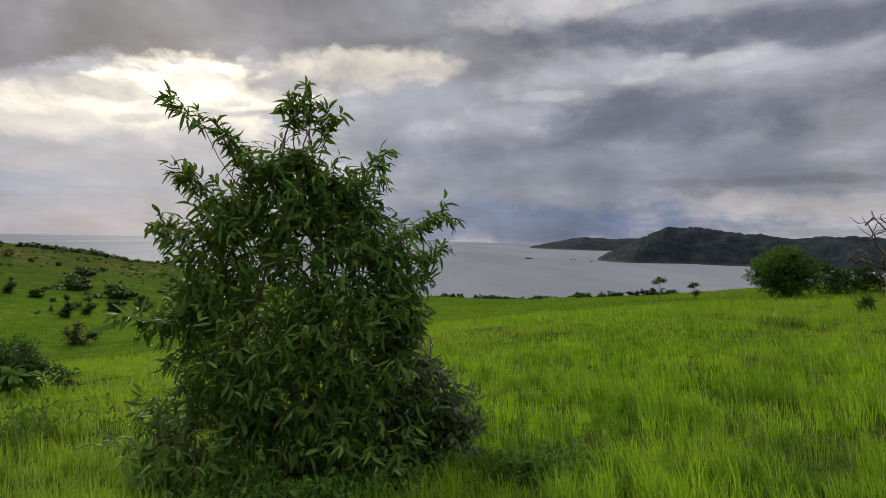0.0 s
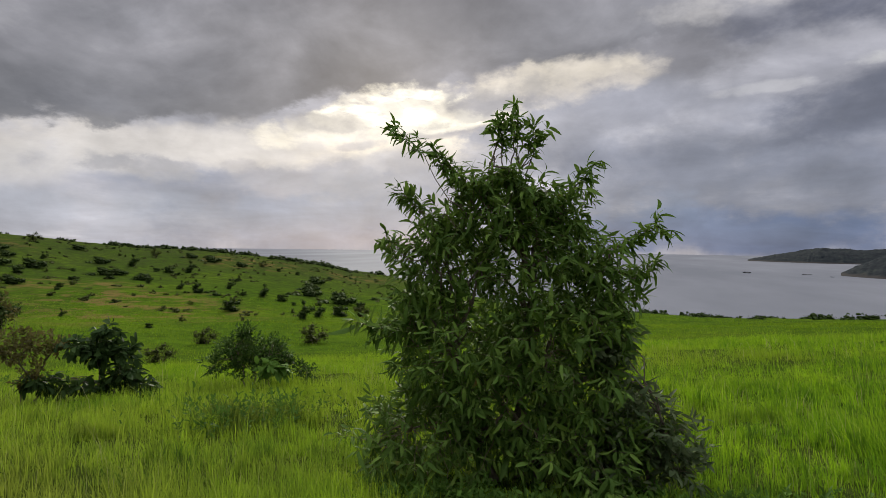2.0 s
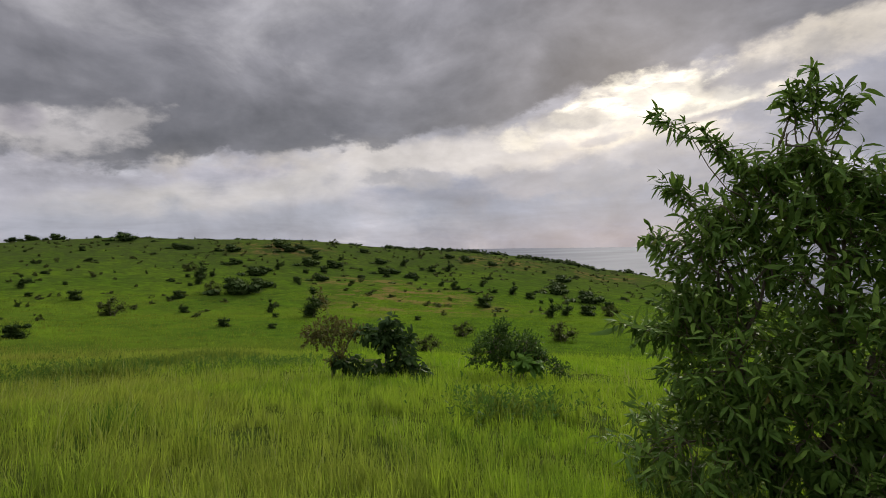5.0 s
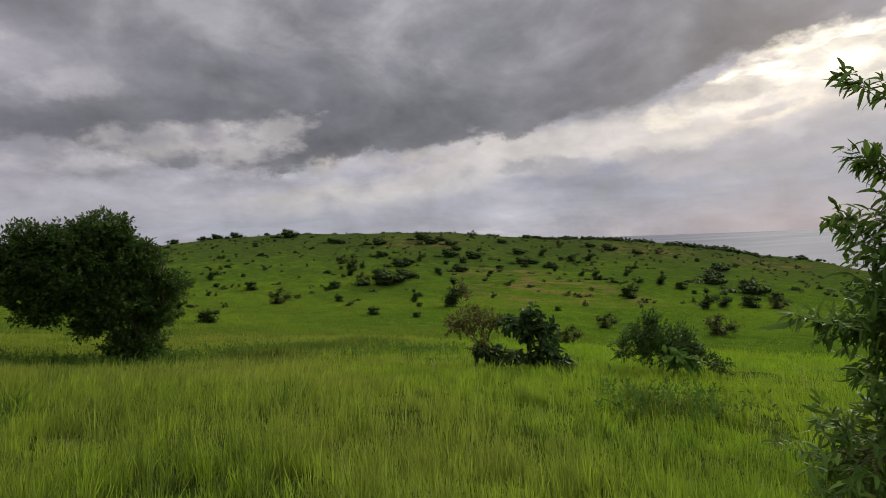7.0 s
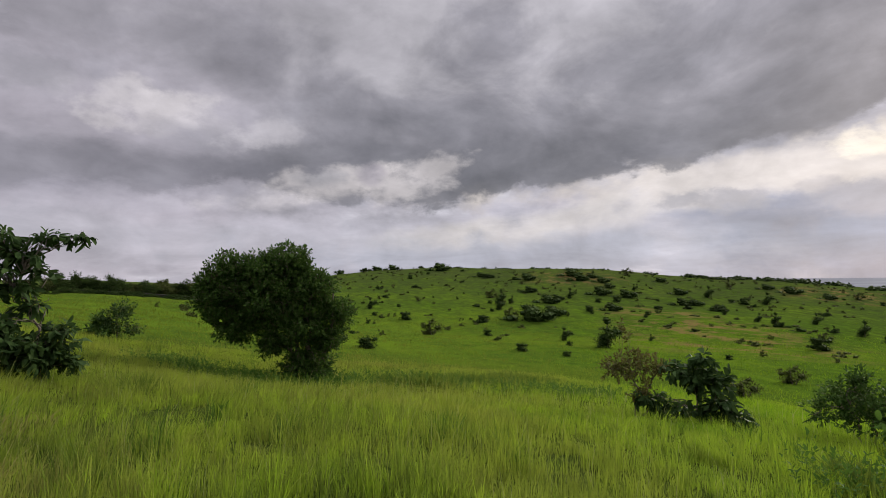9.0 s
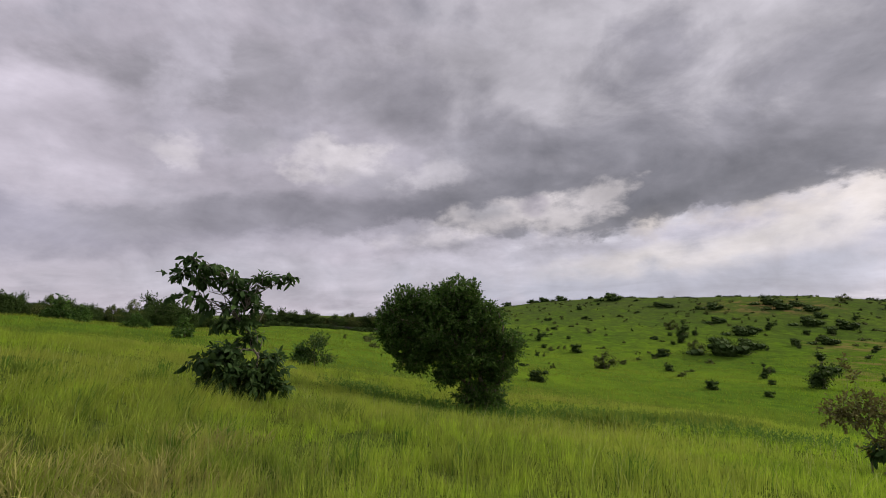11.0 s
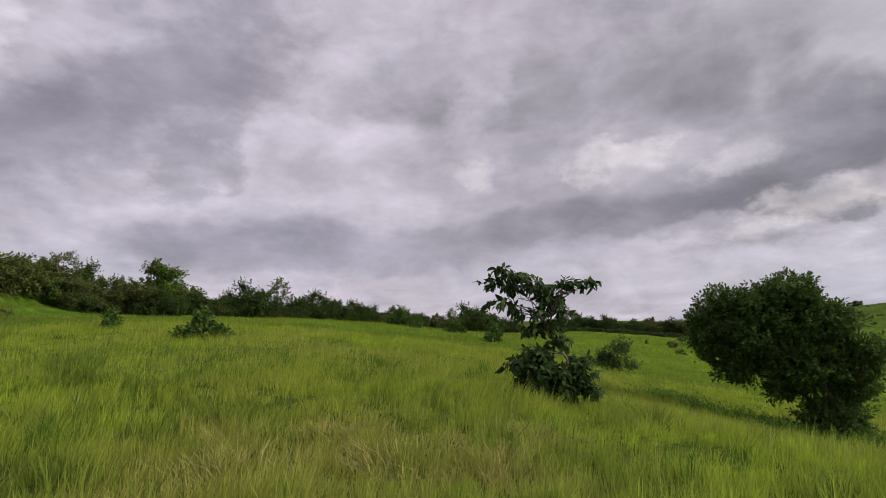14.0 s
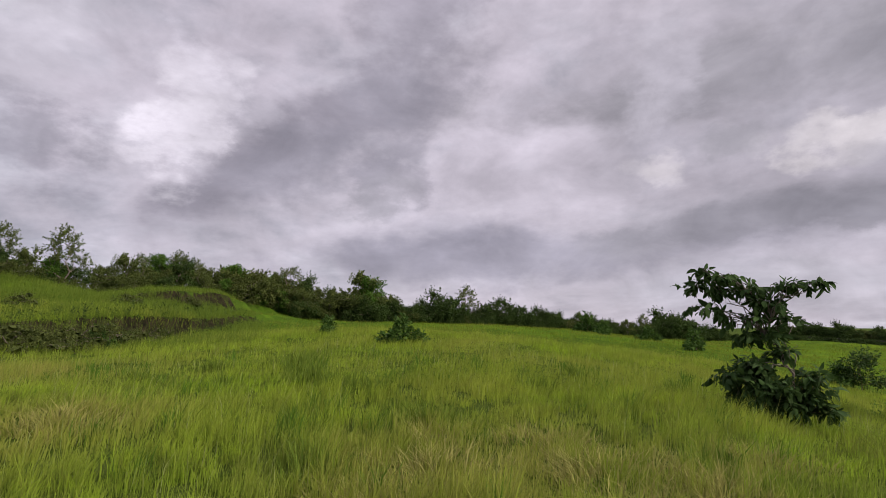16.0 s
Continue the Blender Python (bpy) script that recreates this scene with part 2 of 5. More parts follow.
CLOUDS_5 = [
    (106.7, 16.5, 6.2, 1.3, 6, 0.35, (0.539, 0.509, 0.552)),
    (122.5, 15.9, 2.7, 1.1, 25, 0.35, (0.527, 0.497, 0.546)),
    (81.1, 14.4, 1.5, 0.6, 0, 0.0, (0.36, 0.345, 0.38)),
    (88.8, 9.7, 9.2, 1.4, -12, 0.05, (0.503, 0.474, 0.503)),
    (89.9, 10.3, 2.5, 0.5, -15, 0.5, (0.262, 0.25, 0.287)),
    (158.5, 22.1, 17.2, 3.4, -33, 0.35, (0.227, 0.212, 0.25)),
    (147.6, 30.7, 11.1, 5.8, -60, 0.2, (0.246, 0.231, 0.27)),
    (150.5, 15.9, 3.7, 3.0, 0, 0.3, (0.262, 0.246, 0.287)),
    (172.4, 20.2, 4.2, 2.6, -20, 0.25, (0.631, 0.597, 0.665)),
    (168.7, 25.4, 5.0, 1.0, 45, 0.1, (0.527, 0.497, 0.565)),
    (184.7, 26.3, 2.7, 1.5, 0, 0.2, (0.539, 0.515, 0.578)),
]
CLOUDS_6 = [
    (183.6, 17.8, 4.7, 3.2, 0, 0.25, (0.238, 0.223, 0.262)),
    (68.8, 5.0, 12.2, 1.6, -5, 0.1, (0.52, 0.49, 0.485)),
    (142.4, 8.8, 14.4, 3.2, 0, 0.1, (0.262, 0.25, 0.301)),
    (74.7, 23.8, 14.1, 4.7, 0, 0.05, (0.305, 0.292, 0.332)),
    (-26.1, 18.9, 14.5, 1.8, 3, 0.35, (0.122, 0.127, 0.175)),
    (-28.1, 16.8, 4.0, 0.6, -6, 0.4, (0.515, 0.503, 0.527)),
    (-22.5, 17.5, 1.2, 0.4, 0, 0.5, (0.491, 0.479, 0.515)),
    (-36.5, 18.3, 5.8, 1.4, 0, 0.3, (0.138, 0.144, 0.188)),
    (32.7, 12.2, 4.0, 0.9, -2, 0.6, (0.246, 0.238, 0.27)),
    (26.4, 14.1, 1.7, 1.0, 0, 0.6, (0.287, 0.27, 0.296)),
    (49.7, 7.1, 4.1, 0.8, -2, 0.6, (0.262, 0.254, 0.287)),
]
CLOUDS_7 = [
    (38.5, 6.2, 3.0, 1.1, 0, 0.5, (0.287, 0.283, 0.323)),
    (31.7, 5.9, 7.5, 2.1, 0, 0.3, (0.296, 0.296, 0.342)),
    (15.6, 14.7, 4.6, 1.5, 4, 0.4, (0.262, 0.254, 0.287)),
    (33.0, 12.1, 2.8, 0.7, 8, 0.6, (0.238, 0.231, 0.262)),
    (58.0, 1.8, 34.0, 2.8, 0, 0.45, (0.335, 0.345, 0.41)),
    (22.0, 2.2, 26.0, 3.4, 0, 0.45, (0.205, 0.23, 0.31)),
    (4.0, 1.2, 22.0, 2.0, 0, 0.4, (0.130, 0.165, 0.265)),
]
CLOUDS = CLOUDS_1 + CLOUDS_2 + CLOUDS_3 + CLOUDS_4 + CLOUDS_5 + CLOUDS_6 + CLOUDS_7
# torn gaps and scraps in front of the deck
WISPS_1 = [
    (27.0, 14.0, 5.0, 1.7, -9, 0.35, (1.35, 1.22, 0.98)),
    (8.8, 17.2, 6.4, 1.2, -6, 0.35, (0.66, 0.59, 0.50)),
    (20.6, 13.1, 4.8, 0.9, -6, 0.35, (1.20, 1.10, 0.90)),
    (35.1, 11.4, 4.9, 1.2, -6, 0.35, (0.85, 0.77, 0.64)),
    (33.2, 12.2, 3.8, 1.1, 0, 0.35, (0.27, 0.26, 0.28)),
    (26.0, 14.1, 1.4, 0.9, 0, 0.35, (0.33, 0.31, 0.32)),
    (15.4, 15.0, 6.0, 1.8, -10, 0.35, (0.27, 0.26, 0.28)),
    (49.8, 7.0, 4.2, 1.0, 4, 0.35, (0.33, 0.32, 0.34)),
    (41.1, 7.6, 1.7, 0.6, 0, 0.35, (0.36, 0.34, 0.36)),
    (37.8, 6.0, 3.5, 1.4, -6, 0.35, (0.29, 0.28, 0.32)),
    (27.8, 6.9, 8.3, 2.1, -10, 0.35, (0.29, 0.29, 0.33)),
]
WISPS_2 = [
    (26.0, 10.8, 3.4, 1.6, -8, 0.35, (0.36, 0.35, 0.37)),
    (121.2, 16.2, 1.4, 2.1, 60, 0.15, (0.52, 0.49, 0.52)),
    (105.9, 15.8, 4.2, 1.7, -8, 0.15, (0.53, 0.50, 0.52)),
    (89.3, 10.1, 4.7, 1.4, -12, 0.15, (0.58, 0.54, 0.54)),
    (79.9, 10.5, 5.4, 1.7, -18, 0.15, (0.60, 0.56, 0.56)),
    (115.0, 17.7, 2.9, 1.5, 0, 0.15, (0.27, 0.26, 0.29)),
    (101.8, 14.1, 4.7, 1.1, 4, 0.15, (0.26, 0.25, 0.28)),
    (90.0, 10.4, 2.0, 0.8, -8, 0.15, (0.23, 0.23, 0.26)),
    (84.8, 11.1, 1.2, 0.9, 20, 0.15, (0.23, 0.21, 0.25)),
    (96.4, 14.2, 3.8, 1.2, -10, 0.15, (0.46, 0.44, 0.47)),
]
WISPS_3 = [
    (171.9, 20.2, 4.8, 3.6, -30, 0.15, (0.62, 0.59, 0.65)),
    (169.3, 25.1, 3.8, 3.7, -45, 0.15, (0.60, 0.57, 0.63)),
    (121.5, 16.6, 1.2, 2.3, 55, 0.15, (0.52, 0.49, 0.52)),
    (108.5, 16.3, 2.8, 1.9, -10, 0.15, (0.52, 0.49, 0.51)),
    (105.0, 17.0, 1.9, 0.9, -5, 0.15, (0.54, 0.51, 0.53)),
    (151.0, 23.5, 5.5, 5.3, -55, 0.15, (0.23, 0.22, 0.26)),
    (160.2, 19.1, 7.1, 3.2, -25, 0.15, (0.23, 0.22, 0.26)),
    (183.8, 25.2, 3.1, 3.2, 60, 0.15, (0.45, 0.43, 0.48)),
    (115.5, 17.4, 2.4, 1.6, 0, 0.15, (0.27, 0.26, 0.29)),
    (151.7, 15.0, 3.4, 2.3, 0, 0.15, (0.27, 0.26, 0.29)),
]
WISPS = WISPS_1 + WISPS_2 + WISPS_3
ZENITH = 3.6
make_world()

sun = new("sun", bpy.data.lights.new("sun", "SUN"))
sun.data.energy, sun.data.angle, sun.data.color = 3.2, radians(16), (1.0, 0.93, 0.80)
sb, sh = radians(SUN_BEARING), radians(SUN_HEIGHT + 6)
sun.matrix_world = look((0, 0, 60), (math.sin(sb) * 50, -math.cos(sb) * 50, 60 - 50 * math.tan(sh)))


# ---- materials ----
def material(name):
    m = bpy.data.materials.new(name)
    m.use_nodes = True
    t = m.node_tree
    return m, t, t.nodes["Principled BSDF"]


def world_position(t):
    return t.nodes.new("ShaderNodeNewGeometry").outputs["Position"]


def leaf_material(name, dark, mid, light, odd=None, gloss=0.45, through_light=0.3, scale=1.2, shine=0.035):
    """Leaves: a colour for each leaf, clumps of lighter and darker growth, light shining through."""
    m, t, p = material(name)
    geo = t.nodes.new("ShaderNodeNewGeometry")
    one = math_node(t, "FRACT", math_node(t, "ADD", geo.outputs["Random Per Island"], t.nodes.new("ShaderNodeObjectInfo").outputs["Random"]))
    clump = noise_node(t, geo.outputs["Position"], scale, 3).outputs[0]
    fac = math_node(t, "MULTIPLY_ADD", one, 0.6, math_node(t, "MULTIPLY", clump, 0.4))
    stops = [(0.12, dark), (0.5, mid), (0.86, light)]
    if odd:
        stops += [(0.885, odd)]
    col = ramp_node(t, fac, stops)
    vein = noise_node(t, geo.outputs["Position"], 60, 3).outputs[0]
    col = mix_colour(t, 0.35, col, mix_colour(t, vein, dark, light))
    t.links.new(col, p.inputs["Base Color"])
    p.inputs["Roughness"].default_value = gloss + 0.14
    p.inputs["Specular IOR Level"].default_value = shine
    tr, mx = t.nodes.new("ShaderNodeBsdfTranslucent"), t.nodes.new("ShaderNodeMixShader")
    t.links.new(mix_colour(t, 0.5, col, light), tr.inputs[0])
    mx.inputs[0].default_value = through_light
    t.links.new(p.outputs[0], mx.inputs[1])
    t.links.new(tr.outputs[0], mx.inputs[2])
    t.links.new(mx.outputs[0], t.nodes["Material Output"].inputs[0])
    return m


def bark_material(name, dark, light):
    m, t, p = material(name)
    pos = world_position(t)
    n = noise_node(t, pos, 18, 6, 0.65)
    t.links.new(ramp_node(t, n.outputs[0], [(0.3, dark), (0.7, light)]), p.inputs["Base Color"])
    p.inputs["Roughness"].default_value = 0.85
    b = t.nodes.new("ShaderNodeBump")
    b.inputs["Strength"].default_value, b.inputs["Distance"].default_value = 0.6, 0.01
    t.links.new(n.outputs[0], b.inputs["Height"])
    t.links.new(b.outputs[0], p.inputs["Normal"])
    return m


def grass_material(name="grass_blades", tone=1.12):
    m, t, p = material(name)
    geo = t.nodes.new("ShaderNodeNewGeometry")
    pos, one = geo.outputs["Position"], geo.outputs["Random Per Island"]
    patch = noise_node(t, pos, 0.22, 4, 0.6).outputs[0]
    small = noise_node(t, pos, 0.9, 4, 0.62).outputs[0]
    tuft = noise_node(t, pos, 4.5, 2, 0.5).outputs[0]

    def shade(r, g, b):
        return (r * tone, g * tone, b * tone)

    green = ramp_node(t, one, [(0.0, shade(0.095, 0.200, 0.008)), (0.45, shade(0.180, 0.325, 0.012)), (0.91, shade(0.280, 0.430, 0.026)), (0.97, shade(0.44, 0.42, 0.14))])
    where = t.nodes.new("ShaderNodeSeparateXYZ")
    t.links.new(pos, where.inputs[0])
    uphill = math_node(t, "MULTIPLY_ADD", where.outputs[0], 0.5, where.outputs[1])
    rank = t.nodes.new("ShaderNodeMapRange")
    rank.inputs["From Min"].default_value, rank.inputs["From Max"].default_value = 3.0, -4.0
    t.links.new(uphill, rank.inputs["Value"])
    deep = mix_colour(t, rank.outputs[0], shade(0.085, 0.200, 0.008), shade(0.040, 0.090, 0.011))
    lush = mix_colour(t, ramp_node(t, small, [(0.38, (0, 0, 0)), (0.60, (1, 1, 1))]), deep, shade(0.28, 0.46, 0.012))
    col = mix_colour(t, 0.66, green, lush)
    col = mix_colour(t, ramp_node(t, tuft, [(0.485, (0, 0, 0)), (0.60, (0.85, 0.85, 0.85))]), col, mix_colour(t, rank.outputs[0], shade(0.060, 0.145, 0.010), shade(0.045, 0.085, 0.013)))
    # flattened straw here and there uphill
    for place, size in (((-4.2, -3.8, 0.3), 3.0), ((-2.9, -4.7, 0.4), 2.0), ((-0.3, -8.5, 0.6), 2.2), ((0.4, -16.5, 1.2), 4.0)):
        dry = t.nodes.new("ShaderNodeVectorMath")
        dry.operation = "DISTANCE"
        t.links.new(pos, dry.inputs[0])
        dry.inputs[1].default_value = place
        near = t.nodes.new("ShaderNodeMapRange")
        near.inputs["From Min"].default_value, near.inputs["From Max"].default_value = size, size * 0.25
        t.links.new(dry.outputs["Value"], near.inputs["Value"])
        amount = math_node(t, "MULTIPLY", near.outputs[0], ramp_node(t, small, [(0.40, (0, 0, 0)), (0.52, (1, 1, 1))]))
        col = mix_colour(t, math_node(t, "MULTIPLY", math_node(t, "MULTIPLY", amount, math_node(t, "GREATER_THAN", one, 0.25)), 0.95), col, mix_colour(t, one, (0.17, 0.145, 0.045), (0.38, 0.345, 0.11)))
    # yellower stretches drawn out across the meadow
    sweep = t.nodes.new("ShaderNodeMapping")
    sweep.inputs["Rotation"].default_value, sweep.inputs["Scale"].default_value = (0, 0, radians(25)), (0.09, 0.32, 1.0)
    t.links.new(pos, sweep.inputs[0])
    sere = ramp_node(t, noise_node(t, sweep.outputs[0], 1.0, 6, 0.62).outputs[0], [(0.44, (0, 0, 0)), (0.60, (0.55, 0.55, 0.55))])
    col = mix_colour(t, sere, col, shade(0.225, 0.285, 0.030))
    pale = ramp_node(t, patch, [(0.42, (0, 0, 0)), (0.66, (1, 1, 1))])
    side = t.nodes.new("ShaderNodeMapRange")
    side.inputs["From Min"].default_value, side.inputs["From Max"].default_value = 7.0, -5.0
    side.inputs["To Min"].default_value, side.inputs["To Max"].default_value = 0.05, 0.66
    t.links.new(uphill, side.inputs["Value"])
    col = mix_colour(t, math_node(t, "MULTIPLY", math_node(t, "MULTIPLY_ADD", pale, 0.6, 0.4), side.outputs[0]), col, shade(0.255, 0.250, 0.052))
    t.links.new(col, p.inputs["Base Color"])
    p.inputs["Roughness"].default_value, p.inputs["Specular IOR Level"].default_value = 0.7, 0.06
    tr, mx = t.nodes.new("ShaderNodeBsdfTranslucent"), t.nodes.new("ShaderNodeMixShader")
    t.links.new(col, tr.inputs[0])
    mx.inputs[0].default_value = 0.5
    t.links.new(p.outputs[0], mx.inputs[1])
    t.links.new(tr.outputs[0], mx.inputs[2])
    t.links.new(mx.outputs[0], t.nodes["Material Output"].inputs[0])
    return m


def ground_material():
    m, t, p = material("grassy_ground")
    pos = world_position(t)
    patch = noise_node(t, pos, 0.045, 5, 0.6).outputs[0]
    small = noise_node(t, pos, 0.7, 5, 0.65).outputs[0]
    col = mix_colour(t, ramp_node(t, small, [(0.3, (0, 0, 0)), (0.7, (1, 1, 1))]), (0.040, 0.082, 0.008), (0.090, 0.160, 0.012))
    col = mix_colour(t, ramp_node(t, patch, [(0.42, (0, 0, 0)), (0.62, (0.55, 0.55, 0.55))]), col, (0.128, 0.196, 0.013))
    # rough olive streaks across the slopes
    drawn = t.nodes.new("ShaderNodeMapping")
    drawn.inputs["Rotation"].default_value, drawn.inputs["Scale"].default_value = (0, 0, radians(35)), (0.10, 0.42, 2.5)
    t.links.new(pos, drawn.inputs[0])
    streak = noise_node(t, drawn.outputs[0], 1.0, 6, 0.68).outputs[0]
    flat_pos = t.nodes.new("ShaderNodeVectorMath")
    flat_pos.operation = "LENGTH"
    t.links.new(pos, flat_pos.inputs[0])
    scrubby = t.nodes.new("ShaderNodeMapRange")
    scrubby.inputs["From Min"].default_value, scrubby.inputs["From Max"].default_value = 70.0, 190.0
    scrubby.inputs["To Min"].default_value, scrubby.inputs["To Max"].default_value = 0.35, 1.0
    t.links.new(flat_pos.outputs["Value"], scrubby.inputs["Value"])
    rough_growth = math_node(t, "MULTIPLY", ramp_node(t, streak, [(0.34, (0, 0, 0)), (0.58, (0.85, 0.85, 0.85))]), scrubby.outputs[0])
    col = mix_colour(t, rough_growth, col, (0.036, 0.054, 0.014))
    speck = ramp_node(t, noise_node(t, pos, 0.55, 3, 0.6).outputs[0], [(0.54, (0, 0, 0)), (0.64, (0.8, 0.8, 0.8))])
    col = mix_colour(t, math_node(t, "MULTIPLY", speck, math_node(t, "MULTIPLY", scrubby.outputs[0], 0.9)), col, (0.026, 0.038, 0.010))
    # poorer, browner sward towards the top of the slope
    upper = t.nodes.new("ShaderNodeMapRange")
    upper.inputs["From Min"].default_value, upper.inputs["From Max"].default_value = 110.0, 210.0
    t.links.new(flat_pos.outputs["Value"], upper.inputs["Value"])
    worn = ramp_node(t, noise_node(t, pos, 0.12, 5, 0.65).outputs[0], [(0.35, (0.25, 0.25, 0.25)), (0.65, (0.9, 0.9, 0.9))])
    col = mix_colour(t, math_node(t, "MULTIPLY", upper.outputs[0], worn), col, (0.050, 0.066, 0.020))
    # thatch and soil under the tall grass of the meadow
    meadow = t.nodes.new("ShaderNodeMapRange")
    meadow.inputs["From Min"].default_value, meadow.inputs["From Max"].default_value = 45.0, 12.0
    t.links.new(flat_pos.outputs["Value"], meadow.inputs["Value"])
    thatch = ramp_node(t, noise_node(t, pos, 3.0, 5, 0.7).outputs[0], [(0.35, (0.024, 0.042, 0.007)), (0.65, (0.070, 0.085, 0.020))])
    col = mix_colour(t, math_node(t, "MULTIPLY", meadow.outputs[0], 0.85), col, thatch)
    # bare laterite showing through on the far slope
    for place, size in (((-62, 53, -8), 20.0), ((-80, 64, -8), 20.0), ((-104, 71, -7), 16.0), ((-128, 150, -3), 24.0), ((-100, 175, -3), 20.0), ((-171, 85, 0), 22.0), ((-75, 195, -3), 22.0)):
        d = t.nodes.new("ShaderNodeVectorMath")
        d.operation = "DISTANCE"
        t.links.new(pos, d.inputs[0])
        d.inputs[1].default_value = place
        near = t.nodes.new("ShaderNodeMapRange")
        near.inputs["From Min"].default_value, near.inputs["From Max"].default_value = size, size * 0.3
        t.links.new(d.outputs["Value"], near.inputs["Value"])
        bare = ramp_node(t, noise_node(t, pos, 0.22, 5, 0.7).outputs[0], [(0.49, (0, 0, 0)), (0.58, (0.85, 0.85, 0.85))])
        col = mix_colour(t, math_node(t, "MULTIPLY", near.outputs[0], bare), col, (0.175, 0.118, 0.046))
    lean = t.nodes.new("ShaderNodeSeparateXYZ")
    t.links.new(t.nodes.new("ShaderNodeNewGeometry").outputs["True Normal"], lean.inputs[0])
    steep = t.nodes.new("ShaderNodeMapRange")
    steep.inputs["From Min"].default_value, steep.inputs["From Max"].default_value = 0.80, 0.62
    t.links.new(lean.outputs[2], steep.inputs["Value"])
    soil = ramp_node(t, noise_node(t, pos, 2.2, 6, 0.7).outputs[0], [(0.35, (0.010, 0.010, 0.006)), (0.65, (0.040, 0.034, 0.018))])
    col = mix_colour(t, steep.outputs[0], col, soil)
    t.links.new(col, p.inputs["Base Color"])
    p.inputs["Roughness"].default_value, p.inputs["Specular IOR Level"].default_value = 1.0, 0.0
    b = t.nodes.new("ShaderNodeBump")
    b.inputs["Strength"].default_value, b.inputs["Distance"].default_value = 0.8, 0.3
    t.links.new(noise_node(t, pos, 2.5, 6, 0.7).outputs[0], b.inputs["Height"])
    t.links.new(b.outputs[0], p.inputs["Normal"])
    return m


def sea_material():
    m, t, p = material("sea_water")
    pos = world_position(t)
    wide = t.nodes.new("ShaderNodeMapping")
    wide.inputs["Scale"].default_value = (0.004, 0.0012, 1)
    t.links.new(pos, wide.inputs[0])
    swell = noise_node(t, wide.outputs[0], 1.0, 5, 0.6).outputs[0]
    t.nodes.remove(p)
    body, sheen, mx = t.nodes.new("ShaderNodeBsdfDiffuse"), t.nodes.new("ShaderNodeBsdfGlossy"), t.nodes.new("ShaderNodeMixShader")
    t.links.new(ramp_node(t, swell, [(0.35, (0.160, 0.170, 0.192)), (0.65, (0.212, 0.222, 0.245))]), body.inputs[0])
    sheen.inputs["Roughness"].default_value = 0.30
    sheen.inputs["Color"].default_value = (0.95, 0.95, 0.97, 1)
    mx.inputs[0].default_value = 0.016
    t.links.new(body.outputs[0], mx.inputs[1])
    t.links.new(sheen.outputs[0], mx.inputs[2])
    t.links.new(mx.outputs[0], t.nodes["Material Output"].inputs[0])
    return m


def woodland_material():
    m, t, p = material("hazy_headland_woods")
    pos = world_position(t)
    n = noise_node(t, pos, 0.03, 8, 0.7).outputs[0]
    # distance haze is put into the woods' colour as a bluish tint
    col = ramp_node(t, n, [(0.35, (0.009, 0.012, 0.017)), (0.55, (0.018, 0.024, 0.027)), (0.74, (0.042, 0.050, 0.038))])
    sep = t.nodes.new("ShaderNodeSeparateXYZ")
    t.links.new(pos, sep.inputs[0])
    shore = t.nodes.new("ShaderNodeMapRange")
    shore.inputs["From Min"].default_value, shore.inputs["From Max"].default_value = -51.0, -56.0
    t.links.new(math_node(t, "MULTIPLY_ADD", n, -10.0, math_node(t, "ADD", sep.outputs[2], 5.0)), shore.inputs["Value"])
    col = mix_colour(t, shore.outputs[0], col, (0.040, 0.038, 0.036))
    t.links.new(col, p.inputs["Base Color"])
    p.inputs["Roughness"].default_value, p.inputs["Specular IOR Level"].default_value = 0.95, 0.05
    return m


OLIVE_LEAF = leaf_material("olive_leaf", (0.030, 0.040, 0.012), (0.060, 0.078, 0.020), (0.115, 0.135, 0.038), None, 0.6, 0.25, 0.6)
STALK = leaf_material("seed_stalk", (0.17, 0.24, 0.05), (0.27, 0.33, 0.09), (0.40, 0.39, 0.15), None, 0.6, 0.35)
TURF = grass_material("slope_turf", 0.5)
SEDGE = leaf_material("sedge_blade", (0.030, 0.075, 0.010), (0.060, 0.130, 0.014), (0.115, 0.205, 0.022), None, 0.5, 0.3, 1.5, 0.08)
STRAW_BLADE = leaf_material("straw_blade", (0.11, 0.105, 0.028), (0.24, 0.225, 0.062), (0.40, 0.38, 0.12), None, 0.7, 0.3, 1.5, 0.03)
RANK_GRASS = leaf_material("rank_grass", (0.040, 0.078, 0.012), (0.090, 0.145, 0.017), (0.190, 0.245, 0.036), None, 0.6, 0.4, 1.5, 0.05)
SLOPE_GRASS = grass_material("slope_grass", 0.78)
WOOD_LEAF = leaf_material("thicket_leaf", (0.024, 0.038, 0.011), (0.058, 0.080, 0.021), (0.140, 0.165, 0.045), None, 0.6, 0.25, 0.5)
TERRACE_BLOCK = bark_material("terrace_block", (0.010, 0.010, 0.007), (0.034, 0.030, 0.020))
DRIFTWOOD = bark_material("dead_wood", (0.03, 0.024, 0.02), (0.10, 0.085, 0.07))
BOAT = bark_material("boat_hull", (0.02, 0.02, 0.022), (0.05, 0.045, 0.045))
GRASS, GROUND, SEA, WOODS = grass_material(), ground_material(), sea_material(), woodland_material()
BARK = bark_material("grey_brown_bark", (0.055, 0.042, 0.032), (0.20, 0.155, 0.12))
TWIG = bark_material("green_brown_twig", (0.07, 0.055, 0.03), (0.16, 0.13, 0.07))
PALE_BARK = bark_material("pale_bark", (0.06, 0.048, 0.038), (0.19, 0.155, 0.125))
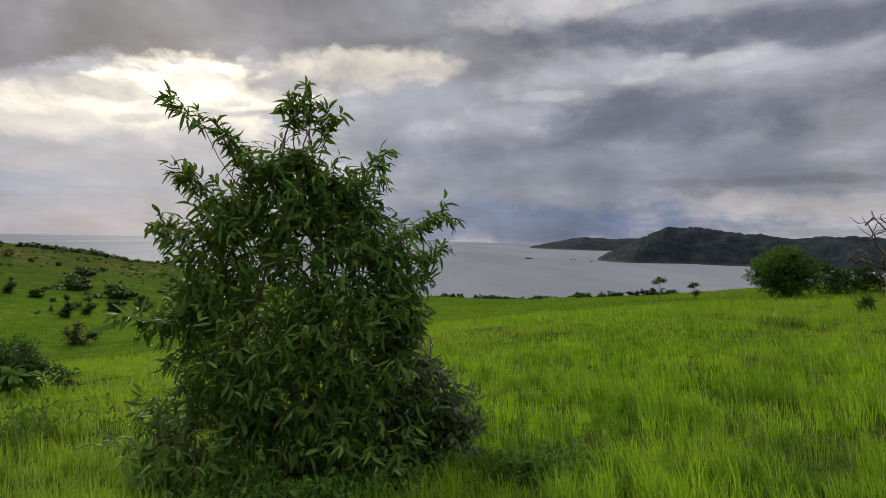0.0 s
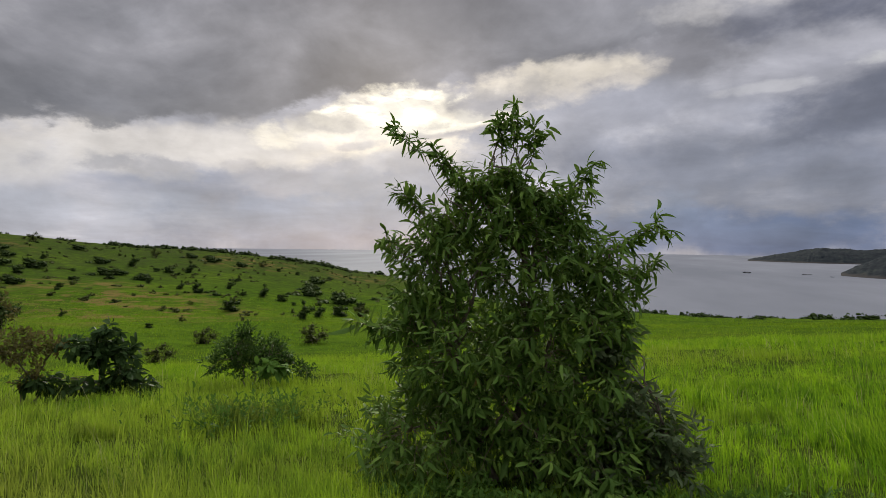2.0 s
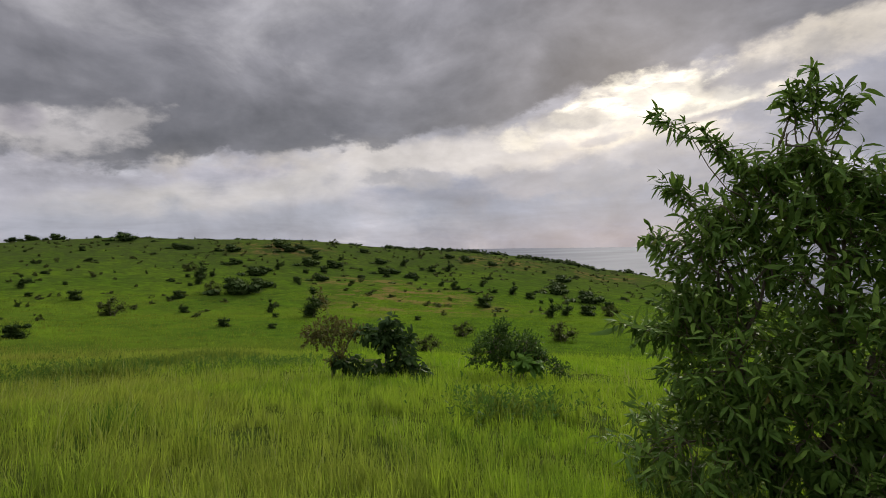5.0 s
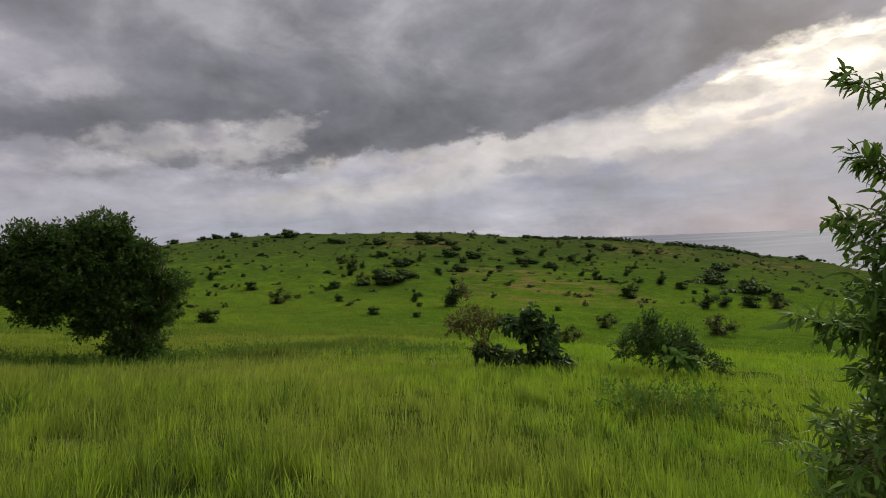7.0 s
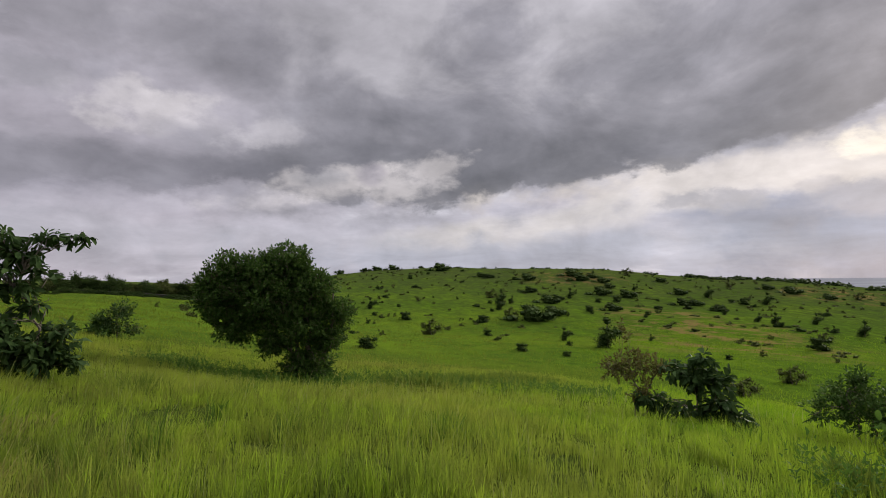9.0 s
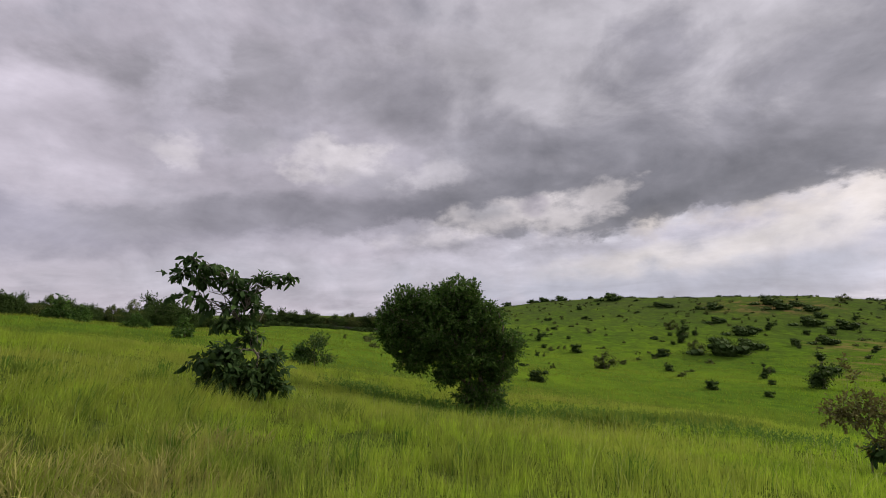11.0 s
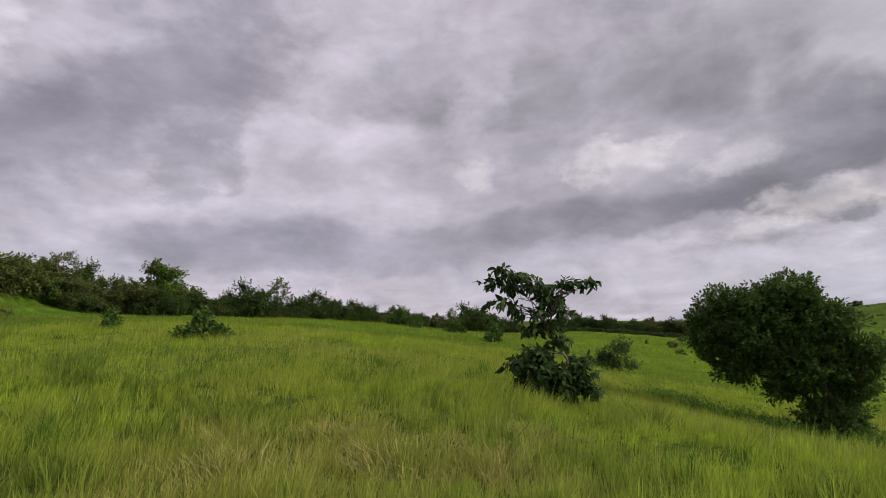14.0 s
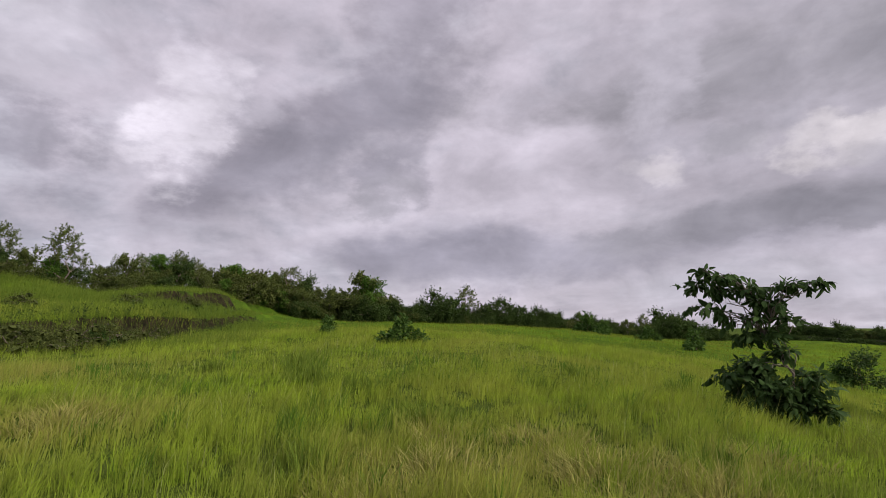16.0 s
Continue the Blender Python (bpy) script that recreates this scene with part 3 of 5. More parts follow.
ACACIA = leaf_material("willowy_leaf", (0.016, 0.040, 0.011), (0.058, 0.122, 0.021), (0.200, 0.310, 0.054), (0.30, 0.14, 0.05), 0.44, 0.18, 2.2, 0.06)
ROUND_LEAF = leaf_material("small_dark_leaf", (0.012, 0.031, 0.009), (0.031, 0.070, 0.016), (0.115, 0.195, 0.038), None, 0.42, 0.22, 1.2, 0.03)
BROAD_LEAF = leaf_material("broad_leaf", (0.016, 0.034, 0.011), (0.030, 0.060, 0.017), (0.070, 0.118, 0.032), None, 0.40, 0.22, 1.2, 0.05)
BRIGHT_LEAF = leaf_material("fresh_leaf", (0.05, 0.11, 0.02), (0.09, 0.18, 0.03), (0.14, 0.25, 0.04), None, 0.4, 0.3)
GREY_LEAF = leaf_material("grey_green_leaf", (0.022, 0.042, 0.016), (0.060, 0.092, 0.036), (0.19, 0.235, 0.110), None, 0.38, 0.20, 1.2, 0.06)
WEED_LEAF = leaf_material("weed_leaf", (0.035, 0.080, 0.014), (0.060, 0.125, 0.020), (0.11, 0.20, 0.03), None, 0.5, 0.3)
SCRUB_LEAF = leaf_material("scrub_leaf", (0.016, 0.030, 0.009), (0.032, 0.058, 0.015), (0.070, 0.105, 0.026), None, 0.6, 0.22, 0.6)
BROWN_LEAF = leaf_material("russet_leaf", (0.050, 0.050, 0.017), (0.095, 0.092, 0.030), (0.165, 0.145, 0.046), None, 0.6, 0.25)

# ---- lie of the land ----
SEA_LEVEL = -58.4
RELIEF = {  # rings of hills and hollows: radius, breadth, height of each, evenly spaced leftwards from +y
    7: (4.5, [-0.4, 0.19, 0.36, 0.08, 0.17, -0.17, -0.31, 0.63]),
    18: (7.5, [0.13, -0.21, 0.23, -0.6, -0.03, 0.89, -0.95, 0.53, -0.03, 0.29, -0.6, 0.41]),
    40: (17, [-0.36, -2.22, -0.79, -1.66, 1.39, -0.59, 1.06, 0.26, 0.31, 1.0, -0.16]),
    85: (28, [-3.0, -3.07, -1.88, -4.57, -0.28, 0.12, 2.44, 2.62, 0.54, 0.36, 1.07, 1.79, -0.38]),
    150: (40, [-5.62, -3.43, -2.39, -2.3, -1.04, -0.86, -0.29, -0.22, -0.5, -0.92, -0.24, 0.36, 1.09, 0.34, -3.61]),
    235: (48, [-1.78, -4.22, 3.1, 5.24, 5.76, -2.64, -1.88, -1.62, -1.23, -0.04, -0.27, -0.96, -0.24, 0.17, 0.75, 2.39, 0.61, -0.37]),
}


def smooth(a, b, v):
    s = np.clip((v - a) / (b - a), 0, 1)
    return s * s * (3 - 2 * s)


def ripple(x, y, size, seed):
    """Cheap smooth unevenness about -1 to 1."""
    a, b = np.asarray(x) / size, np.asarray(y) / size
    k = seed * 1.7
    return (np.sin(a * 1.9 + b * 0.8 + k) + np.sin(-a * 1.1 + b * 2.1 + k * 2.3) + np.sin(a * 3.3 - b * 2.6 + k * 0.7) * 0.6 + np.sin(a * 4.9 + b * 5.3 + k) * 0.35) / 2.95


CREST_BEARING = (12, 20, 25, 28, 30.5, 33, 36, 40, 45, 50, 55, 58, 61, 66, 71, 77, 81, 85, 89, 93)
CREST_LIFT = (0, -1.6, -2.8, -3.1, -3.7, -2.5, -2.0, -1.6, -1.3, -2.0, -1.6, -0.5, 0.2, 0, -0.5, 0, 0.2, 0.5, 0.3, 0)
# the grassy bank uphill: by bearing, the distance of its foot, then how high its foot, its cut lip, the back of its lower
# bench and its upper lip stand against the eye, in degrees, and the breadth of the upper step
BANK_BEARING = (158, 162, 165, 168, 171, 174, 177.5, 181, 185, 200)
BANK_FOOT = (52, 46, 40, 32, 28, 26.4, 24.8, 24.2, 24, 22)
BANK_RISE = ((2.4, 2.4, 2.2, 1.5, 0.9, 0.6, 0.35, 0.4, 0.5, 0.9), (2.5, 2.9, 2.85, 2.75, 3.0, 3.1, 3.0, 2.6, 2.2, 2.4), (2.6, 3.1, 3.3, 3.9, 4.2, 4.4, 4.4, 4.6, 5.0, 5.6), (2.7, 3.5, 4.2, 5.1, 5.2, 5.2, 4.7, 5.5, 6.3, 7.6))
BANK_STEP = (0.6, 0.6, 0.6, 0.6, 0.6, 0.8, 2.5, 4.0, 4.5, 5.0)


def bank(x, y, z, r, b):
    """The meadow's uphill edge: an eroded earth cut, a sloping bench, and a second, lower step or mound."""
    foot = np.interp(b, BANK_BEARING, BANK_FOOT) + 0.5 * ripple(x, y, 2.0, 4) + 0.9 * ripple(x, y, 7.0, 6)
    u = r - foot
    e0, e1, e2, e3 = (np.interp(b, BANK_BEARING, row) for row in BANK_RISE)
    step = np.interp(b, BANK_BEARING, BANK_STEP)
    rise = e0 + (e1 - e0) * smooth(0, 0.55, u) + (e2 - e1) * np.clip((u - 0.5) / 6.0, 0, 1) + (e3 - e2) * smooth(0, 1, (u - 6.5 - 0.8 * ripple(x, y, 1.7, 8)) / step)
    made = 1.6 + r * np.tan(np.radians(rise)) + 0.10 * ripple(x, y, 1.6, 11) * smooth(1, 3, u)
    share = smooth(157.5, 161, b) * (1 - smooth(206, 226, b)) * smooth(-0.1, 0.1, u) * (1 - smooth(28, 70, u))
    return z + share * np.maximum(0, made - z)


def ground_z(x, y):
    x, y = np.asarray(x, float), np.asarray(y, float)
    r = np.hypot(x, y)
    b = np.degrees(np.arctan2(-x, y))
    z = (0.0002 * x - 0.0429 * y) * np.exp(-((r / 420) ** 2))
    for radius, (breadth, heights) in RELIEF.items():
        for k, h in enumerate(heights):
            a = 2 * math.pi * k / len(heights)
            z = z + h * np.exp(-((x + radius * math.sin(a)) ** 2 + (y - radius * math.cos(a)) ** 2) / (2 * breadth**2))
    # the far crest, sagging towards the sea, and a lip above the shore
    z = z + smooth(110, 215, r) * np.interp(b, CREST_BEARING, CREST_LIFT) + 1.0 * np.exp(-(((b - 1) / 6) ** 2)) * smooth(70, 108, r)
    z = bank(x, y, z, r, b % 360)
    # small unevenness
    z = z + 0.05 * ripple(x, y, 1.3, 1) * smooth(0.5, 4, r) + 0.12 * ripple(x, y, 6, 2) * smooth(4, 20, r) + 0.35 * ripple(x, y, 25, 3) * smooth(40, 120, r)
    # the land drops to the shore on the seaward side
    seaward = smooth(-58, -40, b) * (1 - smooth(84, 110, b))
    edge = 118 + 130 * smooth(8, 34, b) + 10 * ripple(x, y, 40, 5)
    z = z - seaward * (70 * smooth(0, 160, r - edge) + 0.02 * np.maximum(r - edge, 0))
    return z


def spot(bearing, dist, lift=0.0):
    a = radians(bearing)
    x, y = -dist * math.sin(a), dist * math.cos(a)
    return Vector((x, y, float(ground_z(x, y)) + lift))


def mesh_object(name, verts, faces, mat, parent=None, label=""):
    """verts: n x 3 array; faces: list of index arrays (m x 3 or m x 4)."""
    me = bpy.data.meshes.new(name)
    v = np.asarray(verts, np.float32)
    loops = np.concatenate([f.ravel() for f in faces]).astype(np.int32)
    sizes = np.concatenate([np.full(len(f), f.shape[1], np.int32) for f in faces])
    me.vertices.add(len(v))
    me.vertices.foreach_set("co", v.ravel())
    me.loops.add(len(loops))
    me.loops.foreach_set("vertex_index", loops)
    me.polygons.add(len(sizes))
    me.polygons.foreach_set("loop_start", np.concatenate([[0], np.cumsum(sizes)[:-1]]).astype(np.int32))
    me.polygons.foreach_set("use_smooth", np.ones(len(sizes), bool))
    me.materials.append(mat)
    me.update(calc_edges=True)
    ob = new(name, me)
    if parent:
        ob.parent = parent
    if label:
        ob["label"] = label
    return ob


def polar_sheet(name, radii, turns, height, mat, label, category):
    a = np.linspace(0, 2 * math.pi, turns, endpoint=False)
    rr, aa = np.meshgrid(radii, a, indexing="ij")
    x, y = -rr * np.sin(aa), rr * np.cos(aa)
    v = np.stack([x, y, height(x, y)], -1).reshape(-1, 3)
    v = np.vstack([v, [[0, 0, float(height(np.array(0.0), np.array(0.0)))]]])
    i, j = np.meshgrid(np.arange(len(radii) - 1), np.arange(turns), indexing="ij")
    i, j = i.ravel(), j.ravel()
    k = (j + 1) % turns
    quads = np.stack([i * turns + j, (i + 1) * turns + j, (i + 1) * turns + k, i * turns + k], -1)
    j = np.arange(turns)
    tris = np.stack([np.full(turns, len(v) - 1), j, (j + 1) % turns], -1)
    return tagged(mesh_object(name, v, [quads, tris], mat), label, category, kind="structure")


polar_sheet("ground", np.concatenate([[0.3], np.geomspace(0.6, 14, 90), np.arange(14.25, 42, 0.25), np.geomspace(42.5, 330, 90), np.geomspace(345, 4890, 30)]), 460, ground_z, GROUND,
            "rolling monsoon-green grassland falling away to the sea", "ground")
polar_sheet("water", np.geomspace(60, 4910, 70), 180, lambda x, y: np.full(np.shape(x), SEA_LEVEL), SEA, "calm grey sea reflecting the clouds", "sea")


def headland(name, ridge, half, label):
    """A wooded hill range standing in the sea along a ridge of (bearing, distance, height above the sea)."""
    n, m = 160, 28
    s = np.linspace(0, 1, n)
    key = np.linspace(0, 1, len(ridge))
    b, d, h = (np.interp(s, key, col) for col in np.array(ridge, float).T)
    w = np.linspace(-1, 1, m)
    bb, ww = np.meshgrid(np.radians(b), w, indexing="ij")
    far = d[:, None] + ww * half * (0.4 + 0.6 * np.minimum(1, h[:, None] / 60)) + 25 * ripple(bb * 900, ww * 60, 45, 7)
    x, y = -far * np.sin(bb), far * np.cos(bb)
    bump = 1 + 0.10 * ripple(x, y, 120, 3) * (1 - ww**2) + 0.05 * ripple(x, y, 35, 4)
    z = SEA_LEVEL - 3 + (h[:, None] + 3) * np.maximum(0, 1 - np.abs(ww) ** 1.7) * bump
    z = z + 2.2 * ripple(x, y, 9, 6) * (z > SEA_LEVEL + 6) + 1.2 * np.random.default_rng(5).normal(size=z.shape) * (z > SEA_LEVEL + 8)
    i, j = np.meshgrid(np.arange(n - 1), np.arange(m - 1), indexing="ij")
    i, j = i.ravel(), j.ravel()
    quads = np.stack([i * m + j, (i + 1) * m + j, (i + 1) * m + j + 1, i * m + j + 1], -1)
    return tagged(mesh_object(name, np.stack([x, y, z], -1).reshape(-1, 3), [quads], WOODS), label, "headland", kind="structure")


headland("headland_near", [(-16.2, 1600, 3), (-18.5, 1640, 38), (-20.5, 1680, 68), (-22.7, 1720, 90), (-24.3, 1740, 89), (-25.7, 1750, 95), (-29, 1760, 86), (-33, 1760, 78),
                           (-37, 1750, 74), (-40, 1740, 79), (-46, 1720, 60), (-52, 1700, 5)], 260, "dark wooded headland reaching into the sea")
headland("headland_far", [(-9.2, 3050, 4), (-11, 3050, 26), (-13, 3050, 48), (-14.6, 3050, 68), (-17, 3060, 58), (-20, 3080, 62), (-24, 3100, 70), (-30, 3100, 60), (-36, 3100, 5)], 330,
         "distant dark wooded headland on the horizon")


# ---- plants ----
def empty(name, where, turn=0.0, label="", category="", group="", kind=""):
    ob = new(name)
    ob.empty_display_size = 0.1
    ob.matrix_world = Matrix.LocRotScale(where, Euler((0, 0, radians(turn))), None)
    return tagged(ob, label, category, group, kind)


class Soup:
    """Vertices and faces gathered for one mesh."""

    def __init__(self):
        self.v, self.q, self.t, self.n = [], [], [], 0

    def add(self, v, quads=None, tris=None):
        if quads is not None and len(quads):
            self.q.append(np.asarray(quads) + self.n)
        if tris is not None and len(tris):
            self.t.append(np.asarray(tris) + self.n)
        self.v.append(v)
        self.n += len(v)

    def make(self, name, mat, parent=None, label=""):
        faces = [np.concatenate(some) for some in (self.q, self.t) if some]
        return mesh_object(name, np.concatenate(self.v), faces, mat, parent, label)


def unit(a):
    return a / np.maximum(np.linalg.norm(a, axis=-1, keepdims=True), 1e-9)


def tube(soup, pts, r0, r1, sides=6):
    pts = np.asarray(pts, float)
    n = len(pts)
    ahead = unit(np.gradient(pts, axis=0))
    side = unit(np.cross(ahead, [0.31, 0.83, 0.46]))
    other = np.cross(ahead, side)
    a = np.linspace(0, 2 * math.pi, sides, endpoint=False)
    r = np.linspace(r0, r1, n)[:, None, None]
    v = pts[:, None] + r * (np.cos(a)[None, :, None] * side[:, None] + np.sin(a)[None, :, None] * other[:, None])
    i, j = np.meshgrid(np.arange(n - 1), np.arange(sides), indexing="ij")
    i, j = i.ravel(), j.ravel()
    k = (j + 1) % sides
    soup.add(v.reshape(-1, 3), np.stack([i * sides + j, i * sides + k, (i + 1) * sides + k, (i + 1) * sides + j], -1))


def bend(rng, a, b, n=7, rise=0.15, wander=0.05):
    """A limb from a to b that rises first and wanders a little."""
    a, b = np.asarray(a, float), np.asarray(b, float)
    s = np.linspace(0, 1, n)[:, None]
    far = np.linalg.norm(b - a)
    pts = a + (b - a) * s
    pts[:, 2] += (rise * far * np.sin(s * math.pi))[:, 0]
    pts[1:-1] += rng.normal(size=(n - 2, 3)) * wander * far
    return pts


G = (1 + 5**0.5) / 2
ICO = np.array([(-1, G, 0), (1, G, 0), (-1, -G, 0), (1, -G, 0), (0, -1, G), (0, 1, G), (0, -1, -G), (0, 1, -G), (G, 0, -1), (G, 0, 1), (-G, 0, -1), (-G, 0, 1)]) / (1 + G * G) ** 0.5
ICO_TRIS = np.array([t for t in itertools.combinations(range(12), 3) if all(abs(np.linalg.norm(ICO[a] - ICO[b]) - 1.0515) < 0.01 for a, b in ((t[0], t[1]), (t[1], t[2]), (t[0], t[2])))])
LEAF_QUADS = np.array([[1, 2, 5, 4], [2, 3, 6, 5], [4, 5, 8, 7], [5, 6, 9, 8]])
LEAF_TRIS = np.array([[0, 2, 1], [0, 3, 2], [7, 8, 10], [8, 9, 10]])


def leaf_points(o, a, n, length, width, curl, broad=0.62):
    """Folded, curved leaves: eleven points each."""
    s = unit(np.cross(a, n))
    n = np.cross(s, a)
    L, W, C = length[:, None], width[:, None], curl[:, None]
    bow = 0.75 * np.sin(np.arange(len(o)) * 2.399)

    def row(f, w, lift):
        return o + a * L * f - n * C * L * f * f + s * (W * w + bow[:, None] * L * f * (1 - f)) + n * W * lift

    return np.stack([row(0, 0, 0), row(0.22, -0.40, 0.12), row(0.22, 0, 0), row(0.22, 0.40, 0.12), row(broad - 0.12, -0.5, 0.14), row(broad - 0.12, 0, 0), row(broad - 0.12, 0.5, 0.14),
                     row(0.83, -0.33, 0.08), row(0.83, 0, 0), row(0.83, 0.33, 0.08), row(1.0, 0, 0)], 1)


def add_leaves(soup, pts, plain=False):
    n = len(pts)
    if plain:  # far off, a folded diamond is enough
        base = (np.arange(n) * 4)[:, None, None]
        soup.add(pts[:, [0, 4, 10, 6]].reshape(-1, 3), None, (base + np.array([[0, 2, 1], [0, 3, 2]])).reshape(-1, 3))
        return
    base = (np.arange(n) * 11)[:, None, None]
    soup.add(pts.reshape(-1, 3), (base + LEAF_QUADS).reshape(-1, 4), (base + LEAF_TRIS).reshape(-1, 3))


def twig_leaves(rng, start, way, span, count, length, width, droop, spread, curl, broad=0.62, loose=0.15):
    """Leaves set alternately along twigs. All twigs at once."""
    m = len(start)
    f = (np.arange(count) + 0.6) / count
    f = np.clip(f[None] + rng.normal(size=(m, count)) * 0.04, 0.05, 1)
    side = unit(np.cross(way, unit(rng.normal(size=(m, 3)))))
    other = np.cross(way, side)
    ang = (np.arange(count) * 2.4)[None] + rng.uniform(0, 6.28, (m, 1)) + rng.normal(size=(m, count)) * 0.4
    out = np.cos(ang)[..., None] * side[:, None] + np.sin(ang)[..., None] * other[:, None]
    o = start[:, None] + way[:, None] * (f * span[:, None])[..., None]
    o[..., 2] -= droop * 0.25 * span[:, None] * f * f
    open_ = spread * (1.15 - 0.75 * f)[..., None]
    a = way[:, None] * (1 - 0.35 * open_) + out * open_ + rng.normal(size=(m, count, 3)) * loose
    a[..., 2] -= droop * (0.5 + 0.5 * rng.uniform(size=(m, count)))
    a = unit(a).reshape(-1, 3)
    n = unit(np.array([0, 0, 1.0]) + rng.normal(size=a.shape) * 0.55)
    k = len(a)
    size = np.clip(rng.normal(1, 0.2, k), 0.5, 1.5)
    return leaf_points(o.reshape(-1, 3), a, n, length * size, width * size * rng.uniform(0.8, 1.2, k), curl * rng.normal(1, 0.6, k), broad)


def sample_lobes(rng, lobes, n, hollow=0.45):
    """Points through the outer part of a crown of lobes (x, y, z, rx, ry, rz), and the way outwards there."""
    L = np.array(lobes, float)
    size = (L[:, 3] * L[:, 4] * L[:, 5]) ** 0.62
    which = rng.choice(len(L), n, p=size / size.sum())
    d = unit(rng.normal(size=(n, 3)))
    rad = hollow + (1.04 - hollow) * rng.uniform(size=n) ** 0.6
    rad *= 1 + 0.16 * np.sin(d[:, 0] * 5 + which) * np.sin(d[:, 2] * 6 + 2 * which) + 0.10 * np.sin(d[:, 1] * 9 + which * 3)
    p = L[which, :3] + d * L[which, 3:] * rad[:, None]
    return p, unit(d / L[which, 3:] * L[which, 3:].mean(1)[:, None]), which


def tree(name, where, turn, lobes, label, category, stems=((0, 0),), trunk=0.05, fork=0.35, twigs=300, span=0.3, per=8, leaf=(0.15, 0.03), droop=0.35, spread=0.9,
         curl=0.18, up=0.45, hollow=0.45, mats=None, shoots=(), loose=0, seed=1, group="", floor=0.05, wood=0.35, low_wood=False, core=0.0, plain=False, broad=0.62, tousle=0.15):
    """A tree or shrub: stems, limbs to every lobe of the crown, twigs, and leaves along the twigs."""
    rng = np.random.default_rng(seed)
    bark, twig_mat, leaf_mat = mats
    top = empty(name, where, turn, label, category, group)
    stem_soup, twig_soup, leaf_soup = Soup(), Soup(), Soup()
    L = np.array(lobes, float)
    joints = []
    for k, (sx, sy, *aim) in enumerate(stems):
        lobe = L[np.argmin(np.hypot(L[:, 0] - sx * 3, L[:, 1] - sy * 3) + 0.3 * np.abs(L[:, 2] - L[:, 2].mean()))]
        tip = np.array(aim) if aim else lobe[:3]
        pts = bend(rng, (sx, sy, -0.15), tip, 9, 0.05, 0.035)
        tube(stem_soup, pts, trunk, trunk * 0.45, 5 if low_wood else 9)
        joints.append(pts)
    joints = np.concatenate([j[max(1, int(len(j) * fork)):] for j in joints])
    limb_pts = [joints]
    for lobe in L:
        for _ in range(1 if low_wood else 3):
            end = lobe[:3] + rng.normal(size=3) * lobe[3:] * 0.35
            near = joints[np.argmin(np.linalg.norm(joints - end * (1, 1, 0.75), axis=1))]
            pts = bend(rng, near, end, 7, 0.10, 0.05)
            if low_wood:
                tube(stem_soup, pts, trunk * 0.45, trunk * 0.16, 4)
            else:
                one = Soup()
                tube(one, pts, trunk * 0.45, trunk * 0.16, 6)
                one.make("branch", bark, top)
            limb_pts.append(pts[2:])
    limb_pts = np.concatenate(limb_pts)
    tip, out, _ = sample_lobes(rng, lobes, twigs, hollow)
    tip[:, 2] = np.maximum(tip[:, 2], floor + rng.uniform(0, 0.15, twigs))
    way = unit(out + np.array([0, 0, up]) + rng.normal(size=(twigs, 3)) * 0.35)
    length = span * rng.uniform(0.6, 1.25, twigs)
    start = tip - way * length[:, None] * 0.7
    for base, end in shoots:
        pts = bend(rng, base, end, 9, 0.06, 0.02)
        one = Soup()
        tube(one, pts, trunk * 0.2, trunk * 0.06, 5)
        one.make("branch", bark, top)
        m = 10
        s = np.linspace(0.45, 1.0, m)
        at = np.stack([np.interp(s, np.linspace(0, 1, 9), pts[:, c]) for c in range(3)], -1)
        main = unit(np.asarray(end, float) - np.asarray(base, float))
        start = np.concatenate([start, at])
        way = np.concatenate([way, unit(main + rng.normal(size=(m, 3)) * 0.55)])
        length = np.concatenate([length, np.full(m, span * 0.7)])
    for a, w, ln in zip(start, way, length):
        if rng.uniform() < wood:
            near = limb_pts[np.argmin(np.linalg.norm(limb_pts - a, axis=1))]
            if np.linalg.norm(near - a) > 0.02:
                tube(stem_soup if low_wood else twig_soup, bend(rng, near, a, 5, 0.08, 0.05), trunk * 0.13, trunk * 0.07, 4)
    if not low_wood:
        s = np.linspace(0, 1, 4)
        for a, w, ln in zip(start, way, length):
            pts = a + w * (ln * s)[:, None]
            pts[:, 2] -= droop * 0.25 * ln * s * s
            tube(twig_soup, pts, trunk * 0.06, trunk * 0.025, 3)
    pts = twig_leaves(rng, start, way, length, per, leaf[0], leaf[1], droop, spread, curl, broad, tousle)
    trunk_ob = stem_soup.make("trunk", bark, top)
    if not low_wood:
        tagged(twig_soup.make("twig_growth", twig_mat, top), kind="stuff")
    if loose:
        # leaves in front that can be told apart, as parts of their own on a few shared meshes
        order = np.argsort(pts[:, 0, 1] - 0.6 * np.abs(rng.normal(size=len(pts))))
        picked, rest = order[:loose], order[loose:]
        shapes = []
        for k in range(6):
            q = leaf_points(np.zeros((1, 3)), np.array([[1.0, 0, 0]]), np.array([[0, 0, 1.0]]), np.ones(1), np.array([leaf[1] / leaf[0] * (0.85 + 0.06 * k)]), np.array([curl * (0.3 + 0.35 * k)]), broad)
            soup = Soup()
            add_leaves(soup, q)
            shapes.append(soup)
        meshes = []
